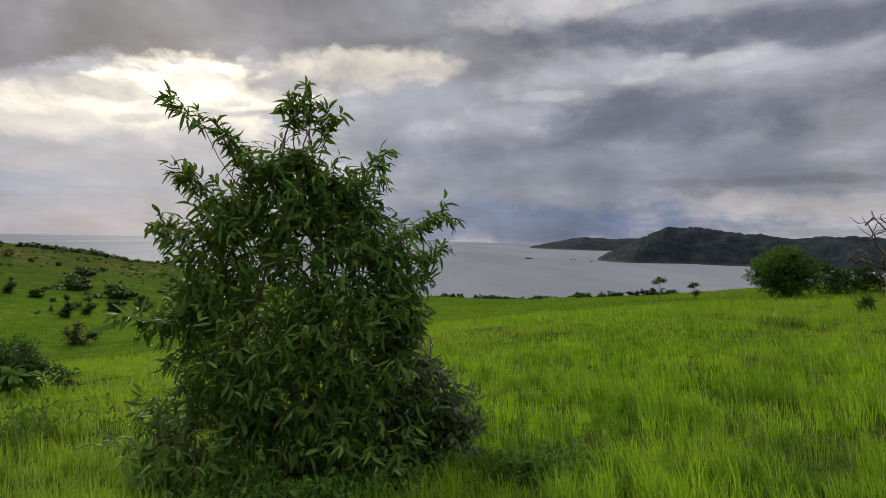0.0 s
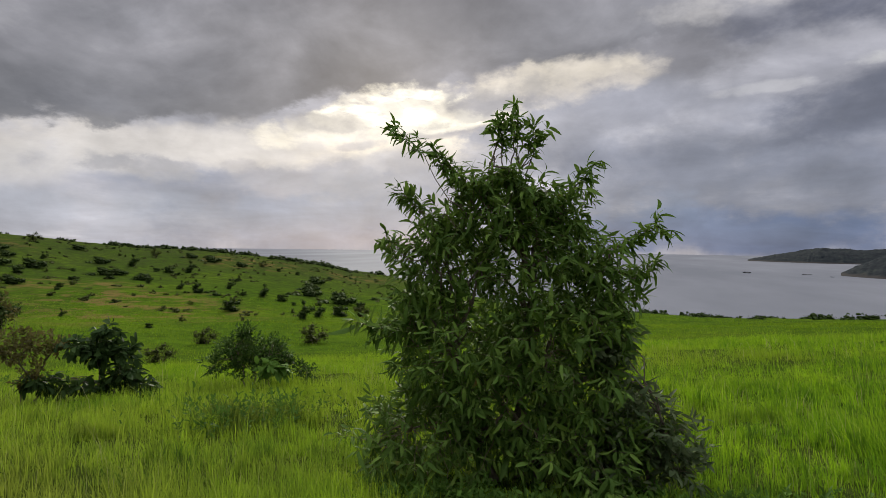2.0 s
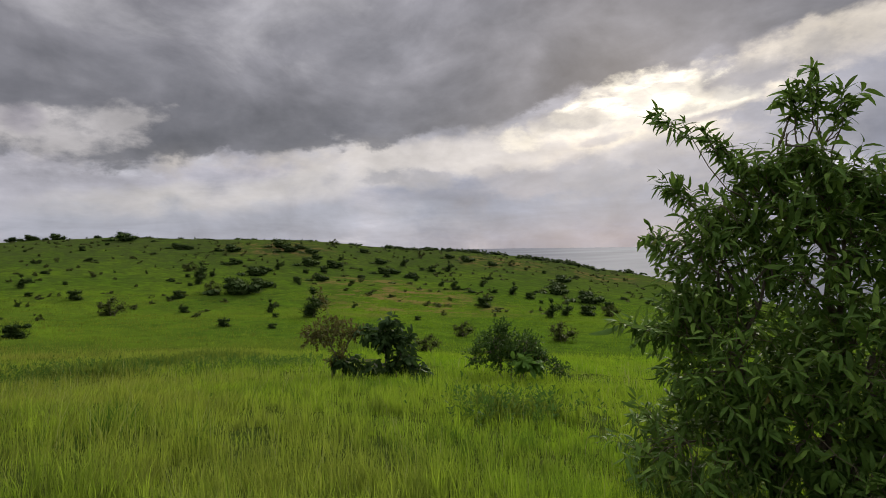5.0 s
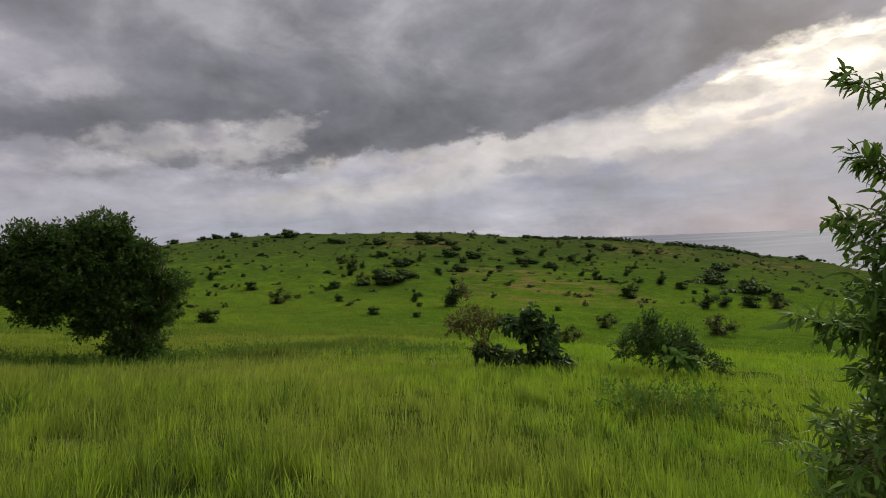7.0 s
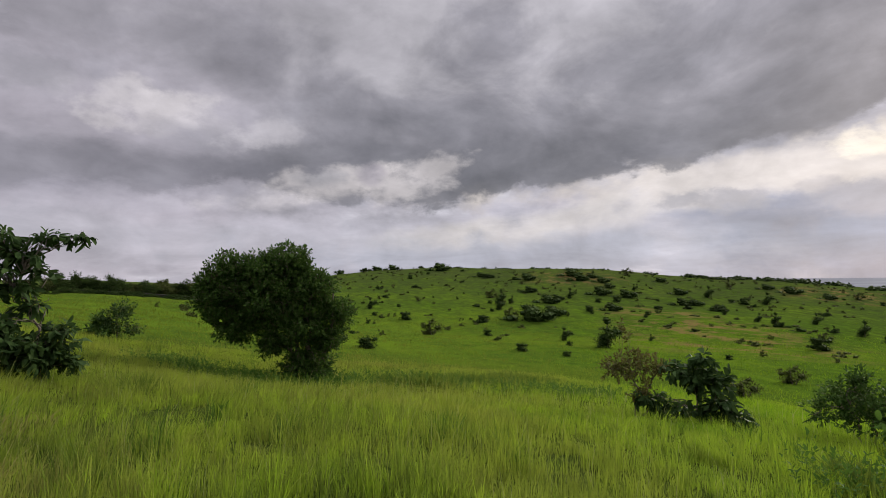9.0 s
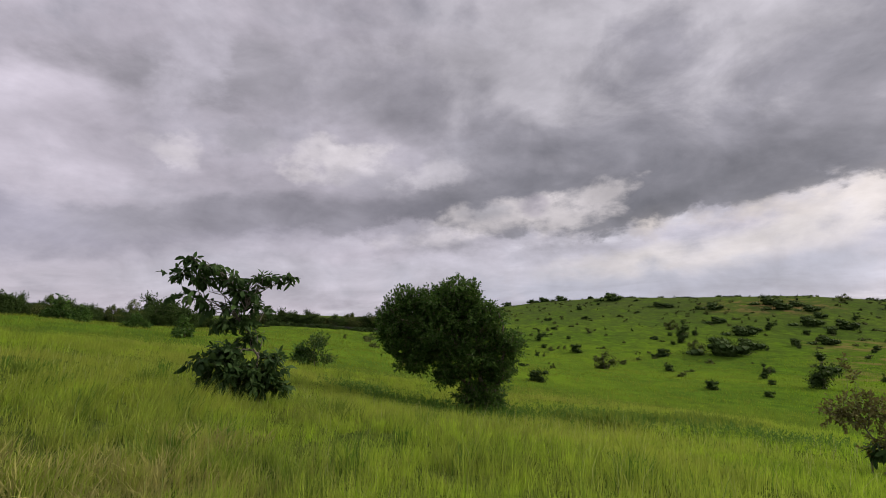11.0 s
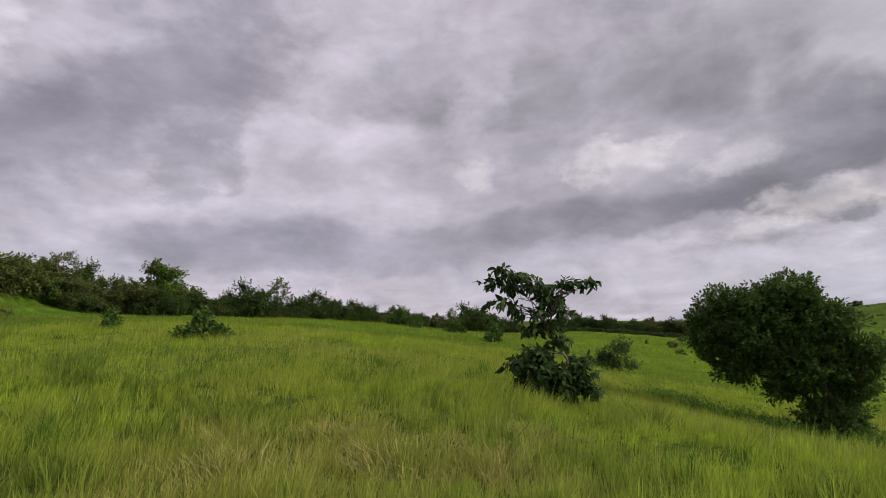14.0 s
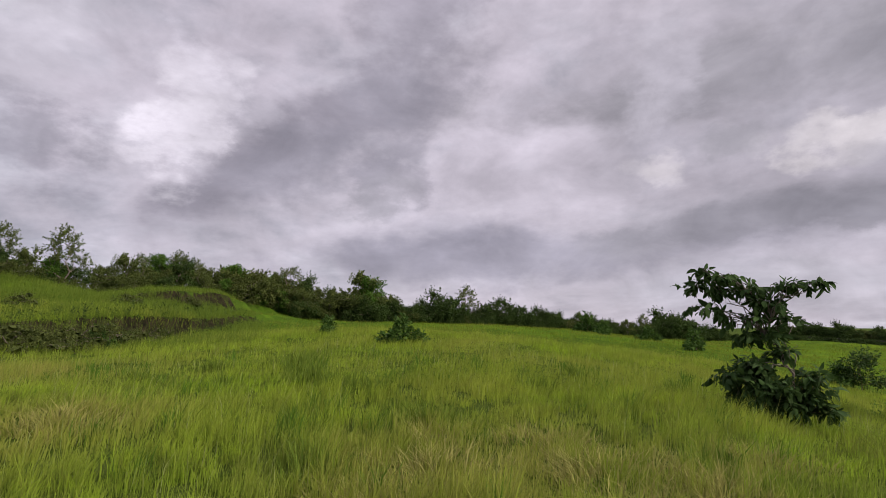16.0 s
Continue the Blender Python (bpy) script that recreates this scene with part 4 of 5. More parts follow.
        for p_i, idx in enumerate(picked):
            q = pts[idx]
            ax = q[10] - q[0]
            ln = float(np.linalg.norm(ax))
            ax = ax / ln
            sd = unit(q[3] - q[1])
            nr = np.cross(ax, sd)
            sd = np.cross(nr, ax)
            m4 = Matrix(((ax[0] * ln, -sd[0] * ln, nr[0] * ln, q[0][0]), (ax[1] * ln, -sd[1] * ln, nr[1] * ln, q[0][1]), (ax[2] * ln, -sd[2] * ln, nr[2] * ln, q[0][2]), (0, 0, 0, 1)))
            k = p_i % 6
            if k >= len(meshes):
                ob = shapes[k].make("leaf", leaf_mat, top)
                meshes.append(ob.data)
            else:
                ob = new("leaf", meshes[k])
                ob.parent = top
            ob.matrix_basis = m4
        pts = pts[rest]
    add_leaves(leaf_soup, pts, low_wood or plain)
    if core:  # added solid lumps for the dense inside, blocking light through the leaves
        for lobe in L:
            leaf_soup.add(lobe[:3] + ICO * lobe[3:] * core * rng.uniform(0.85, 1.15, (12, 1)), None, ICO_TRIS)
    tagged(leaf_soup.make("crown", leaf_mat, top), kind="stuff")
    return top


# the big willowy bush-tree standing in front
HERO_BEARING, HERO_DIST = 14.2, 5.05
tree("young_tree", spot(HERO_BEARING, HERO_DIST), HERO_BEARING,
     [(-0.82, -0.1, 0.42, 0.76, 0.75, 0.42), (0.5, -0.1, 0.42, 0.80, 0.75, 0.42), (0.0, 0.2, 0.75, 1.05, 0.9, 0.65), (1.0, 0, 0.50, 0.42, 0.5, 0.38), (-0.58, 0, 1.2, 0.68, 0.75, 0.6),
      (0.3, 0, 1.3, 0.74, 0.75, 0.65), (-1.02, 0, 1.45, 0.28, 0.4, 0.32), (0.74, 0, 1.62, 0.38, 0.4, 0.42), (-0.75, 0.05, 2.0, 0.46, 0.5, 0.42), (0.05, 0.05, 2.05, 0.66, 0.55, 0.5),
      (0.72, 0, 2.05, 0.34, 0.36, 0.28), (-0.66, 0, 2.42, 0.36, 0.4, 0.30), (-0.08, 0, 2.55, 0.48, 0.42, 0.36), (0.38, 0, 2.45, 0.30, 0.3, 0.26), (-0.36, 0, 2.76, 0.24, 0.26, 0.18), (0.16, 0, 2.66, 0.26, 0.26, 0.22), (-0.10, 0, 2.84, 0.20, 0.22, 0.18)],
     "leafy young tree with long willowy leaves, bushy to the ground", "tree",
     stems=((0, 0), (-0.12, 0.05), (0.13, -0.05), (0.05, 0.12), (-0.2, -0.08), (0.22, 0.05)), trunk=0.042, fork=0.3, twigs=1850, span=0.25, per=10, leaf=(0.104, 0.028), droop=0.34, broad=0.66, tousle=0.55,
     spread=1.05, curl=0.60, up=0.40, hollow=0.40, mats=(BARK, TWIG, ACACIA),
     shoots=(((-0.35, 0, 2.5), (-1.12, 0, 3.22)), ((-0.1, 0, 2.8), (-0.02, 0, 3.40)), ((-0.15, 0, 2.75), (-0.20, 0, 3.30)), ((0.05, 0, 2.7), (0.14, 0, 3.22)), ((0.3, 0, 2.3), (0.60, 0, 2.88)),
             ((0.6, 0, 1.95), (1.27, 0, 2.40)), ((0.8, 0, 1.6), (1.18, 0, 2.0)), ((-0.8, 0, 1.8), (-1.22, 0, 2.2)), ((-0.85, -0.1, 1.2), (-1.44, -0.1, 1.42)), ((-0.4, 0, 2.5), (-0.70, 0, 2.96)), ((-0.8, 0, 2.3), (-1.10, 0, 2.66))), loose=300, seed=11)

tree("grey_bush", spot(1.4, 4.95), 1.4, [(-0.15, 0, 0.40, 0.50, 0.45, 0.32), (0.15, 0, 0.65, 0.32, 0.35, 0.26), (-0.25, 0, 0.95, 0.34, 0.35, 0.36), (0.30, -0.05, 0.36, 0.30, 0.3, 0.28), (-0.3, 0, 1.35, 0.25, 0.25, 0.25)], "grey-green leafy bush at the young tree's foot", "bush",
     stems=((0, 0), (0.1, 0.05)), trunk=0.02, twigs=210, span=0.26, per=9, leaf=(0.095, 0.032), droop=0.3, spread=1.0, curl=0.2, up=0.5, hollow=0.35, mats=(BARK, TWIG, GREY_LEAF), seed=12)

# the round dark tree on the slope
tree("round_tree", spot(92.2, 20.0), 92.2,
     [(-2.45, 0, 3.95, 0.80, 0.8, 0.62), (-0.65, 0, 4.35, 0.75, 0.8, 0.50), (-1.35, 0, 3.25, 1.45, 1.4, 1.05), (-2.95, 0, 2.95, 0.72, 0.8, 0.72), (0.25, 0, 3.30, 0.85, 0.9, 0.72), (1.12, 0, 2.40, 0.62, 0.7, 0.55),
      (-2.25, 0, 2.15, 0.90, 0.9, 0.66), (-0.40, 0, 2.10, 1.25, 1.2, 0.80), (0.62, 0, 1.50, 0.62, 0.7, 0.46), (0.12, 0, 0.62, 0.92, 0.9, 0.58), (-1.10, 0, 1.35, 0.55, 0.6, 0.34), (-0.2, 0, 3.9, 0.55, 0.6, 0.5), (-1.5, 0, 4.05, 0.75, 0.8, 0.50), (-3.1, 0, 3.5, 0.55, 0.6, 0.5)],
     "dense rounded dark green tree leaning over long grass", "tree", stems=((0.1, 0), (-0.25, 0.1), (0.3, 0.15)), trunk=0.10, fork=0.35, twigs=5200, span=0.34, per=9, leaf=(0.115, 0.058),
     droop=0.15, spread=1.05, curl=0.12, up=0.4, hollow=0.5, mats=(BARK, TWIG, ROUND_LEAF), seed=21, wood=0.05, core=0.5, plain=True)

# the sparse sapling with large drooping leaves
tree("broadleaf_sapling", spot(115.4, 12.0), 115.4,
     [(-0.2, 0, 0.55, 0.72, 0.6, 0.42), (0.35, 0, 0.45, 0.45, 0.45, 0.36), (-0.15, 0.1, 0.50, 0.62, 0.5, 0.38), (0.2, -0.1, 0.60, 0.55, 0.5, 0.38), (-0.35, -0.1, 0.75, 0.45, 0.4, 0.30), (-0.75, 0, 0.95, 0.36, 0.35, 0.20), (-0.3, 0, 1.05, 0.38, 0.35, 0.20), (0.5, 0, 0.85, 0.28, 0.3, 0.18), (0.72, 0, 0.3, 0.22, 0.25, 0.16),
      (0.1, 0, 1.35, 0.24, 0.22, 0.16), (-0.4, 0, 1.62, 0.30, 0.25, 0.09), (-0.1, 0, 1.65, 0.28, 0.25, 0.12), (-0.35, 0, 1.92, 0.40, 0.3, 0.09), (0.22, 0, 1.92, 0.22, 0.2, 0.11), (-1.1, 0, 2.18, 0.46, 0.3, 0.07),
      (-0.82, 0, 2.05, 0.24, 0.2, 0.09), (0.0, 0, 2.22, 0.42, 0.3, 0.11), (-1.18, 0, 2.62, 0.28, 0.25, 0.10), (-0.88, 0, 2.52, 0.32, 0.3, 0.11), (-0.74, 0, 2.76, 0.36, 0.3, 0.09), (-1.08, 0, 2.92, 0.10, 0.1, 0.04),
      (-0.3, 0, 2.48, 0.42, 0.35, 0.13), (0.2, 0, 2.52, 0.28, 0.25, 0.10), (0.5, 0, 2.50, 0.32, 0.25, 0.08), (0.8, 0, 2.54, 0.16, 0.15, 0.06)],
     "spindly sapling with large drooping leaves and a bushy foot", "tree", stems=((0.30, 0, -0.05, 0, 2.15), (0.22, 0.05, 0.20, 0.05, 1.2)), trunk=0.028, fork=0.3, twigs=520, span=0.20, per=6, leaf=(0.165, 0.070), droop=0.80,
     spread=0.95, curl=0.28, up=0.25, hollow=0.15, mats=(PALE_BARK, TWIG, BROAD_LEAF), loose=200, seed=31, wood=0.5, floor=0.22)

# bushes lower down
tree("broadleaf_bush", spot(53.9, 13.4), 53.9,
     [(-1.0, 0, 0.55, 0.30, 0.3, 0.20), (-0.55, 0, 0.38, 0.40, 0.3, 0.16), (-0.1, 0, 0.30, 0.35, 0.3, 0.16), (-0.30, 0, 1.20, 0.36, 0.3, 0.20), (0.15, 0, 1.45, 0.24, 0.22, 0.18), (0.05, 0, 1.0, 0.34, 0.3, 0.24),
      (0.38, 0, 1.0, 0.34, 0.3, 0.26), (0.42, 0, 0.5, 0.40, 0.35, 0.30), (0.85, 0, 0.22, 0.35, 0.3, 0.14)],
     "low bush with big dark drooping leaves", "bush", stems=((0.2, 0), (0.0, 0.05)), trunk=0.025, twigs=210, span=0.20, per=6, leaf=(0.185, 0.082), droop=0.8, spread=0.9, curl=0.25, up=0.3,
     hollow=0.2, mats=(PALE_BARK, TWIG, BROAD_LEAF), loose=120, seed=41, wood=0.6)
tree("russet_bush", spot(59.3, 13.6), 59.3,
     [(0.0, 0, 1.25, 0.60, 0.5, 0.38), (-0.4, 0, 1.15, 0.4, 0.4, 0.26), (0.5, 0, 1.2, 0.4, 0.3, 0.22), (0.15, 0, 0.6, 0.25, 0.3, 0.35)],
     "thin russet-leaved bush with bare grey stems", "bush", stems=((0.1, 0), (0.02, 0.04)), trunk=0.022, twigs=230, span=0.22, per=7, leaf=(0.075, 0.042), droop=0.2, spread=1.0, curl=0.1, up=0.4,
     hollow=0.2, mats=(PALE_BARK, TWIG, BROWN_LEAF), shoots=(((0.0, 0, 1.3), (-0.25, 0, 2.15)),), seed=42, wood=0.7)
tree("dense_bush", spot(40.4, 13.5), 40.4,
     [(-0.05, 0.1, 0.65, 0.72, 0.7, 0.48), (-0.45, 0, 0.95, 0.48, 0.5, 0.38), (0.30, 0, 0.85, 0.52, 0.5, 0.38), (-0.25, 0, 1.32, 0.26, 0.25, 0.20), (0.65, 0, 0.6, 0.30, 0.3, 0.3), (1.15, 0, 0.32, 0.35, 0.3, 0.20), (-0.9, 0, 0.6, 0.25, 0.25, 0.3)],
     "dense dark rounded bush in the grass", "bush", stems=((0, 0), (-0.15, 0), (0.15, 0.05)), trunk=0.025, twigs=560, span=0.24, per=8, leaf=(0.085, 0.036), droop=0.1, spread=1.0, curl=0.1, up=0.5,
     hollow=0.35, mats=(BARK, TWIG, ROUND_LEAF), seed=43)
tree("fresh_sapling", spot(39.2, 12.7), 39.2, [(0.0, 0, 0.55, 0.35, 0.25, 0.16), (0.35, 0, 0.45, 0.25, 0.2, 0.12)],
     "small bright sapling with broad drooping leaves", "sapling", trunk=0.012, twigs=24, span=0.2, per=5, leaf=(0.20, 0.085), droop=0.7, spread=0.9, curl=0.25, up=0.2, hollow=0.1,
     mats=(TWIG, TWIG, BRIGHT_LEAF), loose=40, seed=44, wood=0.8)


# ---- scrub prototypes and their copies ----
def scrub(name, seed, lobes, label, category, group, leaf, twigs, mat, where, core=0.78):
    return tree(name, where, 0, lobes, label, category, stems=((0, 0), (0.1, 0.05)), trunk=0.05, twigs=twigs, span=0.4, per=6, leaf=leaf, droop=0.1, spread=1.0, curl=0.1, up=0.4, hollow=0.4,
                mats=(BARK, TWIG, mat), seed=seed, group=group, wood=0.05, low_wood=True, floor=0.0, core=core)


def lumpy(seed, wide, tall, count, foot=0.25, head=0.18):
    """Lobes for an uneven crown: broad and low at the foot, smaller towards an irregular top."""
    g = np.random.default_rng(seed)
    out = []
    for k in range(count):
        f = k / max(1, count - 1)
        r = wide * (0.34 - (0.34 - head) * f) * g.uniform(0.75, 1.25)
        out.append((g.normal() * wide * 0.26 * (1.15 - 0.6 * f), g.normal() * wide * 0.22, tall * (foot + (0.92 - foot) * f * g.uniform(0.75, 1.1)) - 0.3 * r, r, r, r * g.uniform(0.55, 0.85)))
    return out


def crowned(seed, wide, tall, count, foot=0.0):
    """Lobes for a bushy tree: a body down to the ground with smaller heads all over it."""
    g = np.random.default_rng(seed)
    out = [(0, 0, tall * 0.46, wide * 0.27, wide * 0.27, tall * 0.30), (g.normal() * wide * 0.1, 0, tall * (0.18 + foot), wide * 0.38, wide * 0.36, tall * 0.24)]
    for k in range(count):
        a, e = 2.4 * k + g.uniform(-0.6, 0.6), g.uniform(-0.15, 1.0) ** 1.0
        r = wide * g.uniform(0.08, 0.19)
        c = math.cos(e * 1.45) * g.uniform(0.8, 1.2)
        out.append((wide * 0.40 * c * math.cos(a), wide * 0.40 * c * math.sin(a), tall * (0.46 + 0.42 * math.sin(e * 1.45)) + g.normal() * 0.09 * tall - 0.4 * r, r, r, r * g.uniform(0.6, 0.95)))
    return out


HILL = "shrubs over the far slope"
protos = [
    scrub("shrub", 61, lumpy(1, 2.2, 1.6, 9), "dark green wild shrub on the grassy slope", "shrub", HILL, (0.105, 0.06), 420, SCRUB_LEAF, spot(62, 120), 0.62),
    scrub("shrub", 62, lumpy(2, 1.6, 1.9, 8), "upright dark shrub on the grassy slope", "shrub", HILL, (0.105, 0.06), 360, SCRUB_LEAF, spot(70, 130), 0.62),
    scrub("shrub", 63, lumpy(3, 3.5, 1.8, 13, 0.25), "low spreading shrub on the grassy slope", "shrub", HILL, (0.105, 0.06), 700, SCRUB_LEAF, spot(50, 140), 0.62),
    scrub("shrub", 64, lumpy(4, 1.4, 1.5, 7), "thin open shrub on the grassy slope", "shrub", HILL, (0.105, 0.06), 230, OLIVE_LEAF, spot(80, 130), 0.5),
]


def scrub_growth(name, places, mat, label, seed):
    """Many small shrubs too far off to tell apart, as one growth: (bearing, distance, breadth, height)."""
    g = np.random.default_rng(seed)
    soup = Soup()
    for bearing, dist, wide, tall in places:
        lobes = lumpy(int(g.integers(1, 9999)), wide, tall, int(g.integers(4, 7)))
        n = int(14 + 16 * min(wide, 2.5))
        tip, out, _ = sample_lobes(g, lobes, n, 0.4)
        at = np.array(spot(bearing, dist, -0.05))
        tip[:, 2] = np.maximum(tip[:, 2], 0.05)
        way = unit(out + np.array([0, 0, 0.4]) + g.normal(size=(n, 3)) * 0.35)
        span = 0.22 * wide**0.5 * g.uniform(0.6, 1.25, n)
        add_leaves(soup, twig_leaves(g, at + tip - way * span[:, None] * 0.7, way, span, 5, 0.16, 0.09, 0.1, 1.0, 0.1), True)
        # added solid lumps inside each shrub keep light out, as dense foliage would
        for lobe in np.array(lobes):
            soup.add(at + lobe[:3] + ICO * lobe[3:] * 0.72 * g.uniform(0.8, 1.15, (12, 1)), None, ICO_TRIS)
    return tagged(soup.make(name, mat), label, "scrub", kind="stuff")


def put_copy(proto, bearing, dist, size, turn, sink=0.05):
    at = spot(bearing, dist, -sink)
    ob = copy_thing(proto, Matrix.Identity(4))
    ob.matrix_basis = Matrix.LocRotScale(at, Euler((0, 0, radians(turn))), (size,) * 3)
    return ob


rng = np.random.default_rng(7)
# bearing, distance and breadth of the larger shrubs: foot, middle and top of the slope
SLOPE_FOOT = [(48.7, 33, 1.3), (88.7, 43, 1.5), (34.4, 46, 2.0), (85.7, 46, 2.0), (44.7, 47, 1.6), (64.7, 52, 0.5), (69.3, 54, 1.6), (49.6, 61, 0.7), (60.5, 64, 3.2), (64.3, 65, 1.0), (87.9, 65, 1.3), (35.2, 75, 2.4), (64.6, 76, 1.7), (33.7, 79, 2.0), (78.6, 82, 3.5), (72.7, 83, 1.9), (42.5, 83, 3.2), (31.7, 83, 3.2), (29.3, 84, 2.2), (41.9, 96, 1.7), (29.5, 97, 2.5), (36.3, 98, 1.2), (73.1, 103, 2.6), (81.4, 103, 2.9), (67.8, 105, 7.7), (37.5, 105, 2.7), (73.2, 105, 2.2), (31.5, 106, 5.9), (70.1, 109, 2.5), (86.8, 109, 1.5)]
SLOPE_MIDDLE = [(41.2, 111, 1.2), (39.2, 111, 2.4), (65.7, 113, 5.2), (84.9, 116, 2.3), (45.5, 117, 2.0), (46.8, 119, 1.6), (34.7, 119, 5.1), (71.2, 120, 2.5), (56.4, 120, 1.6), (82.0, 121, 1.3), (42.4, 123, 2.1), (55.4, 124, 1.2), (59.7, 125, 4.0), (71.1, 128, 3.5), (49.5, 132, 1.7), (34.6, 132, 4.5), (66.1, 135, 5.5), (72.0, 141, 2.9), (52.7, 142, 2.6), (65.2, 143, 3.9), (61.1, 143, 2.0), (59.3, 146, 2.7), (63.8, 148, 2.7), (72.5, 149, 1.7), (53.1, 150, 4.8), (52.0, 151, 4.1), (55.4, 155, 1.5), (58.3, 156, 5.7), (60.8, 157, 5.7), (34.1, 157, 5.4)]
SLOPE_TOP = [(68.0, 158, 4.3), (47.9, 159, 3.4), (46.0, 160, 3.1), (50.8, 170, 3.1), (60.0, 171, 3.9), (57.5, 171, 1.9), (53.4, 173, 4.7), (35.9, 177, 1.9), (60.6, 181, 4.9), (62.8, 183, 5.8), (37.8, 183, 2.0), (68.2, 184, 5.9), (80.7, 184, 2.6), (69.6, 185, 2.1), (41.4, 185, 4.0), (61.7, 189, 4.3), (72.2, 190, 3.9), (44.1, 191, 5.8), (39.3, 191, 2.5), (73.1, 192, 4.4), (63.6, 192, 7.0), (46.0, 197, 4.3), (55.1, 198, 4.1), (49.0, 199, 3.0), (58.1, 209, 3.3), (77.4, 211, 9.0), (84.3, 233, 5.0)]
BREADTH = (2.9, 2.0, 4.6, 1.7)
for bearing, dist, wide in SLOPE_FOOT + SLOPE_MIDDLE + SLOPE_TOP:
    kind = 2 if wide > 3.6 else int(rng.choice([0, 0, 1, 3]))
    put_copy(protos[kind], bearing, dist, min(1.9, max(0.4, 1.15 * wide / BREADTH[kind])), rng.uniform(-25, 25) + bearing)
for k in range(150):
    b, d = rng.uniform(26, 104), 60 + 170 * rng.uniform() ** 0.6
    put_copy(protos[int(rng.choice([0, 1, 2, 3, 3]))], b, d, rng.uniform(0.28, 0.62), rng.uniform(0, 360))
scrub_growth("scrub", [(rng.uniform(26, 106), 60 + 172 * rng.uniform() ** 0.5, rng.uniform(0.5, 1.9), rng.uniform(0.3, 0.85)) for k in range(560)], OLIVE_LEAF, "small olive shrubs dotted over the grassy slope", 68)
crest = []
for k in range(62):
    mid = 23 + 30 * rng.uniform() ** 0.8 if k < 42 else rng.uniform(46, 101)
    for _ in range(int(rng.integers(1, 6))):
        low = float(smooth(56, 44, mid))
        crest.append((mid + rng.normal() * 0.45, 235 + rng.uniform(-9, 4), rng.uniform(0.9, 3.8) + 1.5 * low, rng.uniform(0.35, 0.8) + 0.7 * rng.uniform() ** 3 + 0.6 * low))
scrub_growth("scrub", crest
             + [(rng.uniform(-24, 26), 118 + rng.uniform(-6, 7), rng.uniform(1.0, 3.6), rng.uniform(0.3, 1.0) + 0.8 * rng.uniform() ** 4) for k in range(105)]
             + [(rng.uniform(97, 113), 111.2 + rng.uniform(-0.6, 0.8), rng.uniform(0.8, 2.2), rng.uniform(0.35, 0.85)) for k in range(150)], SCRUB_LEAF, "dark low scrub fringing the crest of the slope", 69)
for bearing, dist, wide in ((82.5, 228, 6.5), (79.5, 232, 3.0), (88, 226, 5.0), (91, 222, 5.5), (94, 215, 4.5), (85.5, 230, 4.5), (97, 205, 5.0)):
    put_copy(protos[2], bearing, dist, wide / 4.6, rng.uniform(0, 360))
# the line of trees above the bank and along the ridge
WOOD = "trees along the ridge"
def parted(seed, wide, tall, count):
    """Lobes for an open crown: separate heads on long limbs, with sky between them."""
    g = np.random.default_rng(seed)
    out = []
    for k in range(count):
        a, f = 2.4 * k + g.uniform(-0.5, 0.5), (k + 0.5) / count
        reach = wide * 0.42 * (1 - 0.55 * f**2) * g.uniform(0.6, 1.1)
        r = wide * g.uniform(0.12, 0.20)
        out.append((reach * math.cos(a), reach * math.sin(a), tall * (0.36 + 0.58 * f), r, r, r * g.uniform(0.5, 0.8)))
    return out


woods = [
    scrub("ridge_tree", 71, crowned(11, 3.4, 3.6, 14), "bushy tree in the ridge thicket", "tree", WOOD, (0.15, 0.095), 800, WOOD_LEAF, spot(162.4, 54), 0.30),
    scrub("ridge_tree", 72, crowned(12, 4.4, 2.7, 15), "dark spreading scrub tree in the ridge thicket", "tree", WOOD, (0.15, 0.095), 800, SCRUB_LEAF, spot(140, 58), 0.34),
    scrub("ridge_tree", 73, parted(13, 3.4, 4.3, 13), "airy tree with an open crown on the ridge", "tree", WOOD, (0.17, 0.10), 330, WOOD_LEAF, spot(161.0, 54.5), 0.0),
    scrub("ridge_tree", 74, crowned(14, 3.2, 3.2, 13), "tangled green tree in the ridge thicket", "tree", WOOD, (0.15, 0.095), 700, WEED_LEAF, spot(166, 51), 0.28),
    scrub("ridge_tree", 75, crowned(15, 3.8, 2.2, 14), "olive scrub tree in the ridge thicket", "tree", WOOD, (0.15, 0.095), 640, OLIVE_LEAF, spot(157, 53.5), 0.30),
]
WOOD_TALL = (3.5, 2.6, 4.2, 3.1, 2.15)
# distance and height of the thicket along the ridge
ALONG = [110, 116, 118.5, 122, 126, 131, 135, 141, 147, 151, 154, 158, 162, 166, 169, 172, 176, 179, 182, 198]
FAR = [115, 100, 94, 86, 78, 69, 64, 57, 54.5, 53, 53, 54, 54, 51, 46.5, 43.5, 40.5, 39, 38, 34]
TALL = [1.3, 1.0, 1.9, 3.3, 2.2, 2.3, 2.1, 1.7, 1.9, 2.2, 3.5, 3.6, 4.2, 3.4, 2.3, 2.7, 2.6, 1.8, 1.8, 2.2]
